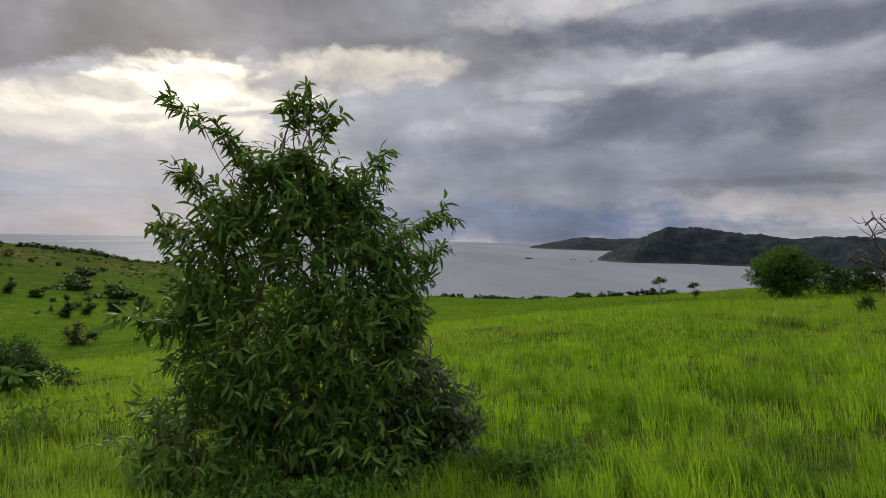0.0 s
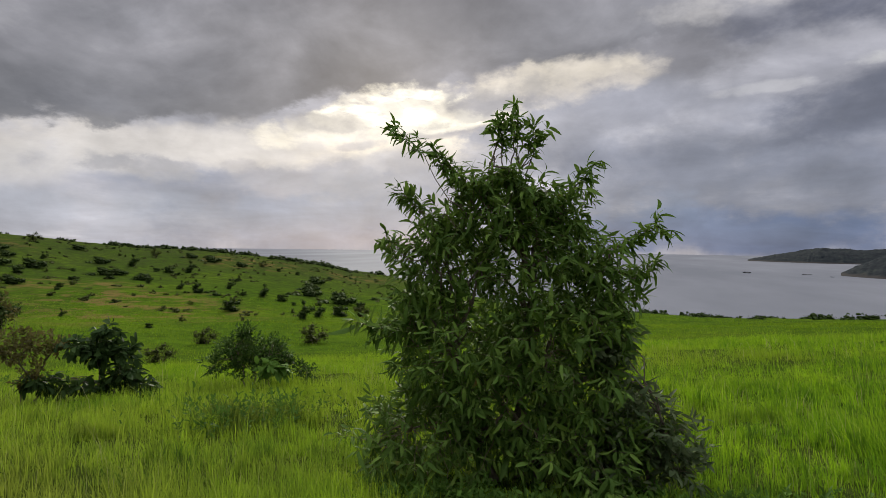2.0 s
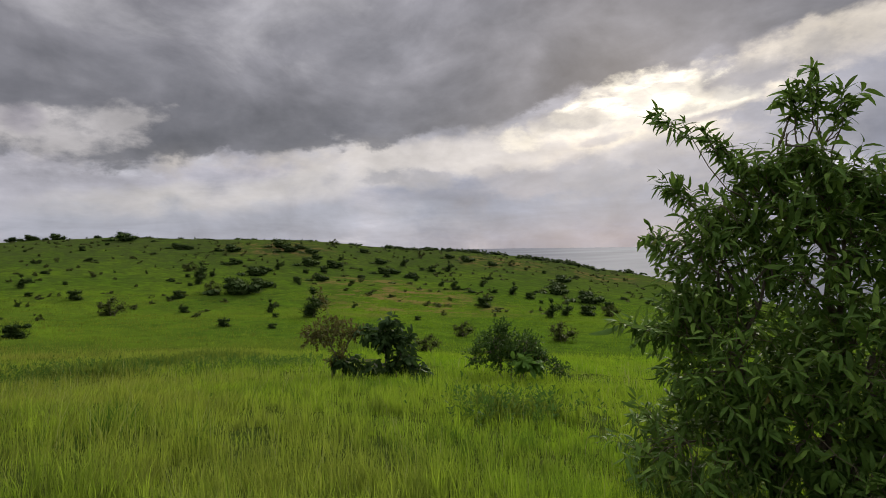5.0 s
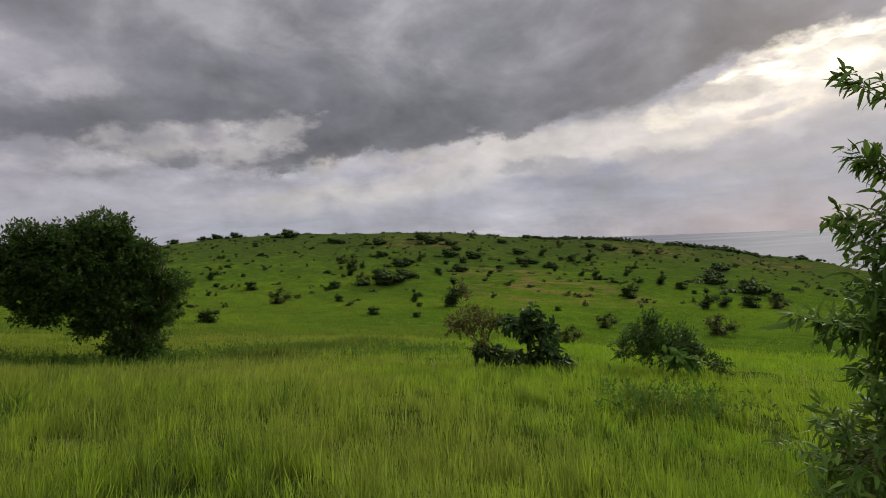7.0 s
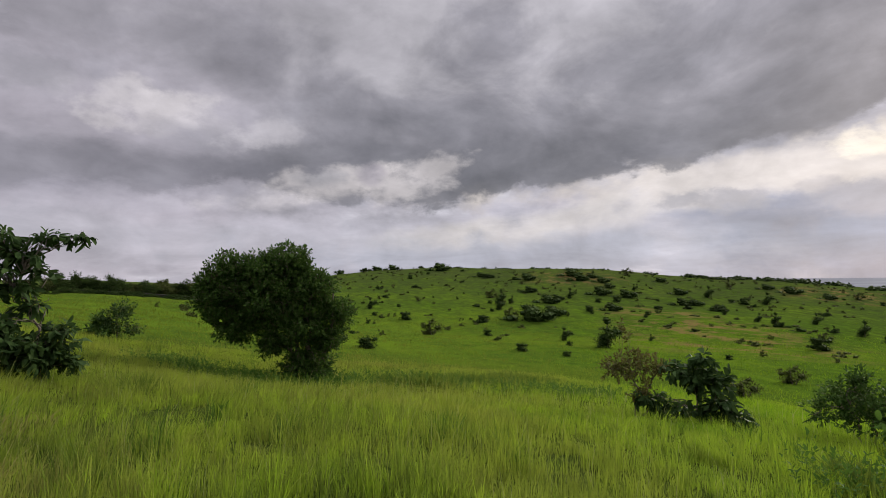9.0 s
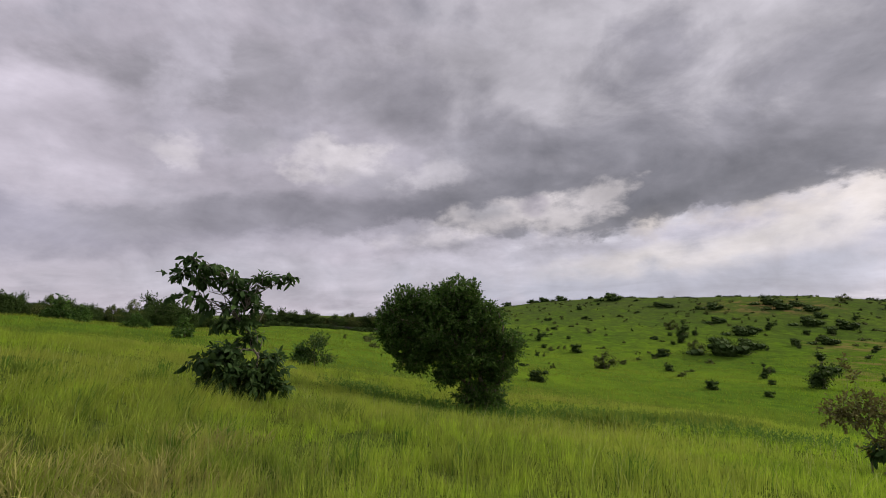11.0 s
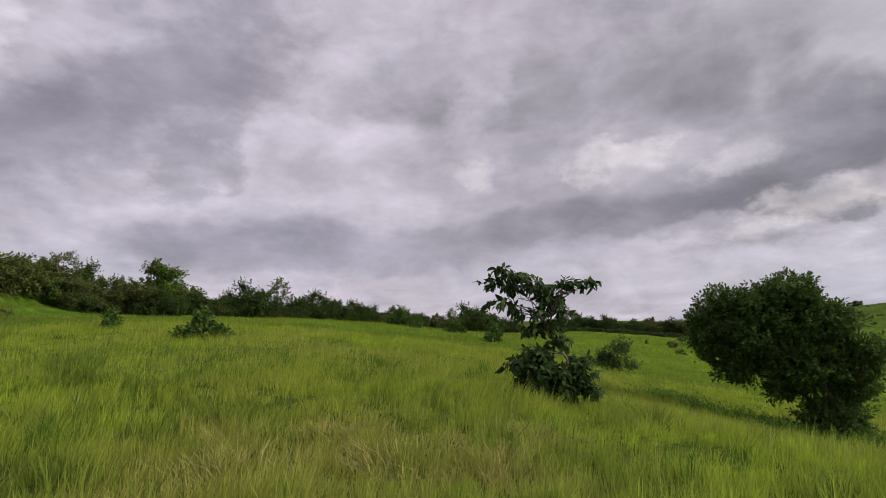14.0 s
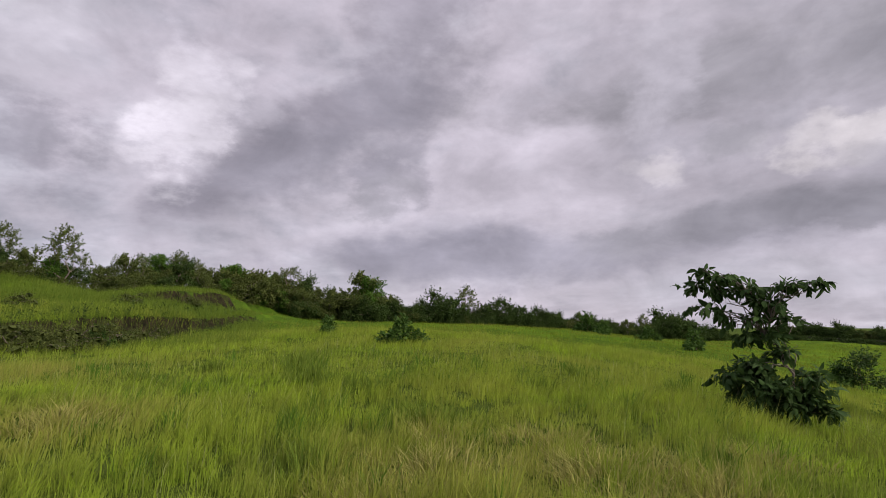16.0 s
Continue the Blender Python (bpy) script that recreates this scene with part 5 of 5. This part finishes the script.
for k in range(150):
    b = 111 + 87 * (k + rng.uniform(-1.4, 1.4)) / 150
    back = k % 2 == 0
    d = np.interp(b, ALONG, FAR) + (rng.uniform(0, 5) if back else rng.uniform(-3.0, 0))
    kind = int(rng.choice(5, p=[0.28, 0.22, 0.16, 0.12, 0.22] if b > 147 else [0.14, 0.66, 0.06, 0.04, 0.10]))
    h = np.interp(b, ALONG, TALL) * (rng.uniform(0.7, 1.08) if back else rng.uniform(0.35, 0.75))
    put_copy(woods[kind], b, float(d), float(h) / WOOD_TALL[kind], rng.uniform(0, 360), 0.2)
# denser dark growth along the lower end
for k in range(90):
    b = 111 + 41 * (k + rng.uniform(-0.6, 0.6)) / 90
    put_copy(woods[1], b, float(np.interp(b, ALONG, FAR)) + rng.uniform(-1.5, 2.5), float(np.interp(b, ALONG, TALL)) * rng.uniform(0.55, 1.0) / WOOD_TALL[1], rng.uniform(0, 360), 0.2)
# a far row beyond the terrace edge
for k in range(44):
    b = 96 + 17.5 * (k + rng.uniform(-0.6, 0.6)) / 44
    kind = int(rng.choice([0, 1, 1, 4]))
    put_copy(woods[kind], b, 117 + rng.uniform(-2, 7), rng.uniform(1.5, 3.3) / WOOD_TALL[kind], rng.uniform(0, 360), 0.2)
# trees that stand out above the thicket
for kind, bearing, dist, tall in ((2, 184.6, 36, 2.9), (2, 180.5, 37, 3.6), (0, 183.0, 36.5, 2.0), (0, 175.8, 38, 2.9), (2, 174.6, 38.5, 2.6), (2, 169.8, 41, 2.5), (4, 165.4, 44, 3.3), (2, 171.4, 40, 2.9), (0, 150.6, 54, 2.7),
                                  (4, 159.5, 48, 3.0), (0, 156.6, 51, 3.2), (0, 153.8, 52, 5.0), (3, 152.6, 52, 4.2), (1, 146.4, 55, 2.4), (1, 144.9, 55, 3.3), (2, 142.7, 56, 4.0), (1, 137.6, 61, 2.9), (1, 134.5, 65, 2.5),
                                  (0, 131.0, 69, 2.7), (2, 124.9, 80, 3.2), (1, 122.6, 86, 4.2), (1, 121.2, 87, 3.7), (0, 126.4, 77, 2.4), (1, 105.9, 116, 2.5)):
    put_copy(woods[kind], bearing, max(dist, float(np.interp(bearing, ALONG, FAR))), tall / WOOD_TALL[kind], 40 * kind + bearing, 0.2)

# single bushes in the meadow: bearing, distance, size, kind
MEADOW = "bushes scattered through the meadow"
meadow = [
    tree("meadow_bush", spot(150.0, 20.0), 150.0, [(0, 0, 0.35, 0.55, 0.45, 0.28), (0.15, 0, 0.72, 0.35, 0.3, 0.28), (0.75, 0, 0.25, 0.35, 0.3, 0.2), (-0.4, 0, 0.3, 0.35, 0.3, 0.2)], "leafy low bush alone in the uphill meadow", "bush",
         stems=((0, 0), (0.1, 0.05)), trunk=0.018, twigs=190, span=0.2, per=7, leaf=(0.14, 0.062), droop=0.3, spread=1.0, curl=0.2, up=0.5, hollow=0.25, mats=(BARK, TWIG, ROUND_LEAF), seed=51, group=MEADOW),
]
for bearing, dist, size, turn in ((157.0, 27, 0.85, 60), (120.6, 40, 1.35, 10), (110.0, 30, 1.1, 200), (128.6, 52, 1.3, 30), (130.5, 56, 1.9, 80), (124.8, 50, 1.2, 120), (177.4, 23.9, 0.85, 140), 
                                   (-38.6, 23.6, 0.6, 40)):
    put_copy(meadow[0], bearing, dist, size, turn)
TANGLE = "tangled bushes below the bank"
tangle = scrub("tangle_bush", 66, lumpy(6, 2.0, 0.95, 10), "tangled olive-brown bush below the earth bank", "bush", TANGLE, (0.085, 0.035), 420, OLIVE_LEAF, spot(176.0, 24.6), 0.45)
for bearing, dist, size, turn in ((178.6, 23.7, 1.05, 50), (180.8, 23.5, 0.9, 110), (183.2, 23.3, 1.05, 200), (185.8, 23.0, 0.9, 10), (173.6, 25.9, 0.75, 70), (171.6, 27.4, 0.5, 20), (175.0, 31.5, 0.6, 80), (170.2, 34.5, 0.6, 160), (182.6, 29.0, 0.7, 30), (187.5, 26.5, 1.0, 90)):
    put_copy(tangle, bearing, dist, size, turn)
tree("open_bush", spot(108.6, 30.0), 108.6, [(0, 0, 1.0, 0.75, 0.7, 0.7), (0.3, 0, 1.5, 0.5, 0.5, 0.4), (-0.4, 0, 0.6, 0.5, 0.5, 0.4), (0.7, 0, 0.4, 0.5, 0.4, 0.25)], "open green bush behind the sapling", "bush", trunk=0.03, twigs=360, span=0.28,
     per=7, leaf=(0.10, 0.045), droop=0.1, spread=1.0, up=0.5, hollow=0.2, mats=(BARK, TWIG, BROAD_LEAF), seed=52)

# on the seaward shoulder
tree("feathery_tree", spot(-32.6, 33.0), -32.6, [(0, 0, 1.75, 1.35, 1.3, 0.85), (-0.8, 0, 1.35, 0.9, 0.9, 0.7), (0.8, 0, 1.45, 0.95, 0.9, 0.75), (0.15, 0, 2.3, 0.85, 0.8, 0.5), (0.1, 0, 0.7, 1.2, 1.0, 0.65)], "broad feathery green tree on the grassy shoulder", "tree",
     stems=((0, 0), (0.2, 0.1)), trunk=0.07, twigs=1200, span=0.36, per=8, leaf=(0.14, 0.06), droop=0.2, spread=1.0, up=0.4, hollow=0.5, mats=(BARK, TWIG, WEED_LEAF), seed=53, wood=0.05, core=0.6, plain=True)
for bearing, dist, size, turn, kind in ((-36.3, 36, 0.62, 0, 1), (-38.3, 38, 0.55, 90, 1), (-41, 37, 0.7, 30, 0)):
    put_copy(woods[kind], bearing, dist, size, turn)
for bearing, dist, size in ((-22.2, 43, 0.95), (-25.3, 43, 0.62)):
    tree("umbrella_tree", spot(bearing, dist, -0.1), bearing, [(0, 0, 1.75 * size, 0.55 * size, 0.5 * size, 0.16 * size), (0.15, 0, 0.75 * size, 0.5 * size, 0.4 * size, 0.3 * size), (-0.35 * size, 0, 1.55 * size, 0.3 * size, 0.3 * size, 0.1)],
         "small flat-topped tree on the skyline", "tree", trunk=0.035, twigs=110, span=0.22, per=6, leaf=(0.12, 0.05), droop=0.2, spread=1.0, hollow=0.1, mats=(BARK, TWIG, ROUND_LEAF), seed=54 + int(size * 10), low_wood=True)


def dead_tree(bearing, dist):
    """A bare, crooked tree: trunk, forking limbs and twigs, each limb a part."""
    g = np.random.default_rng(91)
    top = empty("dead_tree", spot(bearing, dist), bearing, "bare grey leafless tree with crooked forking limbs", "tree")
    soup = Soup()
    trunk = bend(g, (0.35, 0, -0.2), (0.05, 0, 1.5), 8, 0, 0.04)
    tube(soup, trunk, 0.11, 0.07, 9)
    soup.make("trunk", DRIFTWOOD, top)
    for end in ((-0.75, 0.1, 3.1), (-0.35, -0.2, 3.3), (0.2, 0.1, 3.5), (-1.0, 0, 2.2), (0.75, 0, 2.9), (-1.1, 0.1, 1.75)):
        soup = Soup()
        limb = bend(g, trunk[int(g.integers(4, 8))], end, 9, 0.12, 0.06)
        tube(soup, limb, 0.05, 0.016, 6)
        for k in (3, 4, 5, 6, 7, 8):
            twig = bend(g, limb[k], limb[k] + np.array([g.normal() * 0.35, g.normal() * 0.25, 0.15 + 0.3 * g.uniform()]), 5, 0.05, 0.08)
            tube(soup, twig, 0.017, 0.006, 4)
        soup.make("limb", DRIFTWOOD, top)


dead_tree(-39.6, 24.0)


def field_wall():
    """A long low grassy terrace edge across the far meadow, its dark face made up of rough blocks."""
    top = empty("field_wall", spot(105, 110), 0, "long low grassy terrace edge with a dark face", "wall", kind="structure")
    g = np.random.default_rng(95)
    n = 64
    # added blocks stand in for the terrace's dark face; no wall is known here
    for k in range(n):
        b = 97.5 + 15.0 * (k + 0.5) / n
        a = radians(b)
        c = spot(b, 112.6 + 0.6 * math.sin(k * 0.21))
        bm = bmesh.new()
        bmesh.ops.create_cube(bm, size=1.0)
        bmesh.ops.bevel(bm, geom=bm.edges[:], offset=0.12, segments=1, affect="EDGES")
        for v in bm.verts:
            v.co += Vector(g.normal(size=3) * 0.03)
            v.co = Vector((v.co.x * 0.62, v.co.y * 0.5, v.co.z * (0.50 + 0.1 * g.uniform())))
        me = bpy.data.meshes.new("stone")
        bm.to_mesh(me)
        bm.free()
        me.materials.append(TERRACE_BLOCK)
        ob = new("stone", me)
        ob.parent = top
        ob.matrix_parent_inverse = top.matrix_world.inverted()
        ob.matrix_world = Matrix.LocRotScale(c + Vector((0, 0, 0.20)), Euler((0, 0, a)), None)


field_wall()


def boat(bearing, dist, long):
    """A low fishing boat: hull, cabin and mast."""
    a = radians(bearing)
    top = empty("fishing_boat", Vector((-dist * math.sin(a), dist * math.cos(a), SEA_LEVEL)), bearing, "small dark fishing boat lying on the sea", "boat", "boats at sea")
    s = np.linspace(0, 1, 9)
    soup = Soup()
    half = 0.16 * long * np.sin(np.clip(s * 1.12, 0, 1) * math.pi) ** 0.6 + 0.02 * long
    deck = 0.10 * long * (1 + 0.7 * (2 * s - 1) ** 2)
    x = (s - 0.5) * long
    v = np.stack([np.stack([x, -half, deck], -1), np.stack([x, -half * 0.5, 0 * s - 0.2], -1), np.stack([x, half * 0.5, 0 * s - 0.2], -1), np.stack([x, half, deck], -1)], 1)
    i, j = np.meshgrid(np.arange(8), np.arange(4), indexing="ij")
    i, j = i.ravel(), j.ravel()
    soup.add(v.reshape(-1, 3), np.stack([i * 4 + j, (i + 1) * 4 + j, (i + 1) * 4 + (j + 1) % 4, i * 4 + (j + 1) % 4], -1))
    soup.make("hull", BOAT, top)
    soup = Soup()
    tube(soup, [(-0.22 * long, 0, 0.08 * long), (-0.22 * long, 0, 0.2 * long)], 0.09 * long, 0.08 * long, 4)
    soup.make("cabin", BOAT, top)
    soup = Soup()
    tube(soup, [(0.05 * long, 0, 0.08 * long), (0.05 * long, 0, 0.3 * long)], 0.012 * long, 0.008 * long, 5)
    soup.make("mast", BOAT, top)


for bearing, dist, long in ((-9.15, 1480, 18), (-13.6, 1500, 9), (-14.0, 1510, 7), (-15.6, 1420, 8)):
    boat(bearing, dist, long)


# ---- grass ----
def cell_noise(a, b):
    v = np.sin(a * 127.1 + b * 311.7) * 43758.5453
    return v - np.floor(v)


def grass(name, tufts, per, near, far, tall, wide, seed, power, mat, label, spread=(-52, 202), scatter=0.055, fine=False):
    """Tussocks of arching blades, thinning out with distance over the given bearings."""
    g = np.random.default_rng(seed)
    p = 2 - power
    r = (near**p + (far**p - near**p) * g.uniform(size=tufts)) ** (1 / p)
    b = np.radians(g.uniform(spread[0], spread[1], tufts))
    cx, cy = -r * np.sin(b), r * np.cos(b)
    big = np.maximum(1, r / 5.0)
    # tall and short stretches, tall and short tussocks
    swell = 0.5 + 0.5 * ripple(cx, cy, 1.7, 12)
    broad = 0.5 + 0.5 * ripple(cx, cy, 6.5, 15)
    th = tall * (0.22 + 0.50 * swell + 0.36 * broad + 0.30 * g.uniform(size=tufts) ** 2 + 0.5 * g.uniform(size=tufts) ** 9)
    hx, hy = spot(HERO_BEARING, HERO_DIST)[:2]
    th = th * (0.28 + 0.72 * smooth(1.0, 1.9, np.hypot(cx - hx, (cy - hy) * 0.8)))
    th = th * (1 - 0.35 * smooth(2.2, 0.8, np.hypot(cx + 4.1, cy + 3.8)))
    th = th * (0.62 + 0.42 * (1 + ripple(cx, cy, 0.55, 17)) * smooth(14, 5, r) + 0.38 * smooth(5, 14, r))
    # hollows of short growth
    hollow = smooth(-0.25, -0.62, ripple(cx, cy, 0.42, 21) + 0.5 * ripple(cx, cy, 2.6, 22)) * smooth(26, 20, r) * 0.55
    for bearing, dist, size in ((-13.5, 4.7, 0.34), (-17.9, 5.3, 0.30), (-8.8, 4.2, 0.34), (-5.5, 4.9, 0.3), (-38.8, 5.6, 0.40), (-30, 6.4, 0.3), (145, 8.4, 0.6), (105, 7.0, 0.5), (70, 6.0, 0.3)):
        px, py = spot(bearing, dist)[:2]
        hollow = np.maximum(hollow, np.exp(-((cx - px) ** 2 + (cy - py) ** 2) / size**2))
    th = th * (1 - 0.72 * hollow)
    keep = g.uniform(size=tufts) > 0.85 * hollow
    cx, cy, big, th, tufts = cx[keep], cy[keep], big[keep], th[keep], int(keep.sum())
    n = tufts * per
    rep = lambda a: np.repeat(a, per)
    a = g.uniform(0, 2 * math.pi, n)
    d = np.abs(g.normal(size=n)) * scatter * rep(big**0.75)
    x, y = rep(cx) + d * np.cos(a), rep(cy) + d * np.sin(a)
    h = rep(th) * g.uniform(0.45, 1.1, n)
    w = wide * g.uniform(0.5, 1.35, n) * rep(big**0.9)
    z = ground_z(x, y) - 0.02
    wind = 2.4 + 0.8 * ripple(x, y, 4.0, 13)
    la = a + g.normal(size=n) * 0.5
    lean = h * (0.05 + 0.46 * g.uniform(size=n) ** 1.5)
    lx, ly = lean * np.cos(la) + 0.16 * h * np.cos(wind), lean * np.sin(la) + 0.16 * h * np.sin(wind)
    sa = g.uniform(0, math.pi, n)
    s = np.stack([np.cos(sa) * w / 2, np.sin(sa) * w / 2, 0 * w], -1)
    o = np.stack([x, y, z], -1)
    L = np.stack([lx, ly, 0 * lx], -1)
    H = np.stack([0 * h, 0 * h, h], -1)
    tip = (1.0 - 0.45 * g.uniform(size=n) * (lean / h) / 0.5)[:, None]
    v = np.stack([o - s * 0.8, o + s * 0.8, o + L * 0.22 + H * 0.50 - s, o + L * 0.22 + H * 0.50 + s, o + L * 0.62 + H * (0.5 + 0.36 * tip) - s * 0.6, o + L * 0.62 + H * (0.5 + 0.36 * tip) + s * 0.6, o + L * 1.1 + H * tip], 1)
    if r.min() > 10:  # slender blades, far off
        v = v[:, [0, 1, 6]] + np.array([0, 0, 0])
        return tagged(mesh_object(name, v.reshape(-1, 3), [np.arange(len(v) * 3).reshape(-1, 3)], mat), label, "grass", kind="stuff")
    if not fine:
        base = (np.arange(n) * 5)[:, None]
        v = v[:, [0, 1, 2, 3, 6]].reshape(-1, 3)
        return tagged(mesh_object(name, v, [base + np.array([0, 1, 3, 2]), base + np.array([2, 3, 4])], mat), label, "grass", kind="stuff")
    base = (np.arange(n) * 7)[:, None]
    quads = np.concatenate([base + np.array([0, 1, 3, 2]), base + np.array([2, 3, 5, 4])])
    return tagged(mesh_object(name, v.reshape(-1, 3), [quads, base + np.array([4, 5, 6])], mat), label, "grass", kind="stuff")


FRESH = "tall tussocky fresh green monsoon grass"
grass("grass", 5000, 26, 0.7, 4.6, 0.40, 0.0060, 3, 1.0, GRASS, FRESH, fine=True)
grass("grass", 7600, 28, 4.2, 12, 0.40, 0.0052, 7, 1.0, GRASS, FRESH, scatter=0.065)
grass("grass", 1000, 14, 0.35, 9, 0.40, 0.009, 8, 1.0, GRASS, FRESH, spread=(202, 308))
grass("grass", 13000, 26, 11, 30, 0.42, 0.0060, 4, 1.0, GRASS, FRESH, scatter=0.09)
grass("grass", 17000, 14, 26, 110, 0.30, 0.0062, 6, 1.2, SLOPE_GRASS, "long green grass across the slope", scatter=0.16)
grass("grass", 6500, 16, 23, 44, 0.46, 0.0050, 10, 1.2, RANK_GRASS, "shaggy olive grass over the bank", spread=(164, 202), scatter=0.12)
grass("grass", 6000, 7, 60, 236, 0.26, 0.008, 5, 1.25, TURF, "short rough grass over the far slope", scatter=0.14)
grass("sedge", 190, 44, 4.2, 17, 0.44, 0.0065, 12, 1.0, SEDGE, "dark broad-bladed sedge in clumps", scatter=0.10)
grass("grass", 3400, 2, 1.2, 20, 0.62, 0.0028, 9, 1.0, STALK, "thin pale flowering grass stalks", scatter=0.12)


def tussocks(name, places, mat, label, seed, flop=0.6):
    """Rank dark clumps of long grass: x, y, radius, blades, height."""
    g = np.random.default_rng(seed)
    soup = Soup()
    for px, py, radius, count, tall in places:
        a, d = g.uniform(0, 2 * math.pi, count), radius * g.uniform(size=count) ** 0.5
        d = d * (0.65 + 0.45 * np.sin(a * 3 + px) * np.sin(a * 2 - py))
        x, y = px + d * np.cos(a), py + d * np.sin(a)
        h = tall * g.uniform(0.4, 1.1, count) * (1.1 - 0.5 * (d / radius) ** 2)
        o = np.stack([x, y, ground_z(x, y) - 0.02], -1)
        la = a + g.normal(size=count) * 0.9
        lean = (h * (0.10 + flop * g.uniform(size=count) ** 1.4))[:, None] * np.stack([np.cos(la), np.sin(la), 0 * la], -1)
        up = np.stack([0 * h, 0 * h, h], -1)
        sa = g.uniform(0, math.pi, count)
        w = 0.0045 * max(1.0, math.hypot(px, py) / 6) * g.uniform(0.6, 1.4, count)
        sd = np.stack([np.cos(sa) * w, np.sin(sa) * w, 0 * w], -1)
        v = np.stack([o - sd, o + sd, o + lean * 0.3 + up * 0.55 - sd, o + lean * 0.3 + up * 0.55 + sd, o + lean + up * 0.95], 1)
        base = (np.arange(count) * 5)[:, None]
        soup.add(v.reshape(-1, 3), base + np.array([0, 1, 3, 2]), base + np.array([2, 3, 4]))
    return tagged(soup.make(name, mat), label, "grass", kind="stuff")


RANK = [(-5.4, 5.8, 0.8, 420, 0.46), (-4.9, 6.4, 0.5, 220, 0.42), (-4.0, -6.2, 0.7, 340, 0.42), (-5.1, -13.9, 1.0, 420, 0.42), (-2.4, -6.4, 0.5, 200, 0.40), (-4.4, -9.6, 0.8, 300, 0.40),
        (-20.2, 3.4, 2.2, 900, 0.50), (-23.5, 8.6, 2.6, 1000, 0.50), (-21.8, 6.0, 1.8, 700, 0.45), (-9.5, -3.0, 0.8, 260, 0.42), (9.0, 14.0, 0.9, 300, 0.40)]
g = np.random.default_rng(77)
for k in range(18):
    b, d = radians(g.uniform(105, 175)), 4.5 + 12 * g.uniform()
    RANK.append((-d * math.sin(b), d * math.cos(b), g.uniform(0.25, 0.55), int(g.uniform(70, 180)), g.uniform(0.36, 0.46)))
tussocks("tussock", RANK, RANK_GRASS, "rank dark clumps of long olive-green grass", 78)


STRAW = [(-4.2, -3.8, 1.3, 900, 0.26), (-3.0, -4.6, 1.0, 600, 0.26), (-4.7, -3.0, 0.9, 480, 0.26), (-4.6, -4.9, 0.8, 350, 0.26), (-2.2, -4.3, 0.7, 300, 0.24), (-0.3, -8.5, 0.9, 420, 0.30), (-6.2, -3.4, 0.8, 300, 0.26), (-3.6, -5.6, 0.6, 220, 0.28)]
tussocks("dry_grass", STRAW, STRAW_BLADE, "flattened straw-coloured dry grass among the green", 79, 1.5)


# low leafy weeds in the hollow by the round tree and at the young tree's foot
def weeds(name, stretch, count, seed, leaf, mat, label, tall):
    g = np.random.default_rng(seed)
    ends = np.array([spot(b, d) for b, d, _ in stretch])
    width = np.array([w for *_, w in stretch])
    s = g.uniform(0, len(stretch) - 1, count)
    k = np.minimum(s.astype(int), len(stretch) - 2)
    f = (s - k)[:, None]
    c = ends[k] * (1 - f) + ends[k + 1] * f
    gap = 0.5 + 0.5 * ripple(c[:, 0], c[:, 1], 1.2, 9)
    off = g.normal(size=(count, 2)) * (0.4 + 0.8 * gap)[:, None] * (width[k] * (1 - f[:, 0]) + width[k + 1] * f[:, 0])[:, None] * 0.5
    x, y = c[:, 0] + off[:, 0], c[:, 1] + off[:, 1]
    o = np.stack([x, y, ground_z(x, y)], -1)
    way = unit(np.stack([g.normal(size=count) * 0.35, g.normal(size=count) * 0.35, np.ones(count)], -1))
    span = tall * g.uniform(0.4, 1.1, count)
    soup = Soup()
    add_leaves(soup, twig_leaves(g, o, way, span, 9, leaf[0], leaf[1], 0.25, 1.0, 0.15))
    return tagged(soup.make(name, mat), label, "weeds", kind="stuff")


weeds("weeds", [(60, 20, 2.6), (69, 21, 3.6), (78, 22, 3.4), (86, 20.5, 2.2), (92, 19.2, 2.0), (99, 19, 1.6), (106, 21, 1.4)], 1700, 81, (0.085, 0.028), WEED_LEAF, "dark leafy weeds filling a grassy hollow", 0.42)
weeds("weeds", [(46, 7.3, 0.9), (42, 7.9, 1.2), (38, 8.4, 0.9)], 150, 85, (0.075, 0.026), WEED_LEAF, "dark leafy weeds standing in the long grass", 0.50)
weeds("weeds", [(-4, 4.4, 0.5), (-9, 4.3, 0.6), (-14, 4.7, 0.5)], 170, 86, (0.060, 0.022), WEED_LEAF, "low leafy weeds in a gap of the grass", 0.22)
weeds("weeds", [(30, 4.6, 0.5), (18, 4.1, 0.6), (6, 4.2, 0.6), (-2, 4.6, 0.5)], 480, 82, (0.055, 0.022), BRIGHT_LEAF, "small creeping weeds at the tree's foot", 0.16)
weeds("weeds", [(166, 39, 2.4), (169, 31, 2.6), (174, 26.6, 3.0), (182, 24.6, 3.2), (193, 23.2, 2.6)], 420, 84, (0.10, 0.036), SCRUB_LEAF, "dark weeds overhanging the bare earth bank", 0.55)
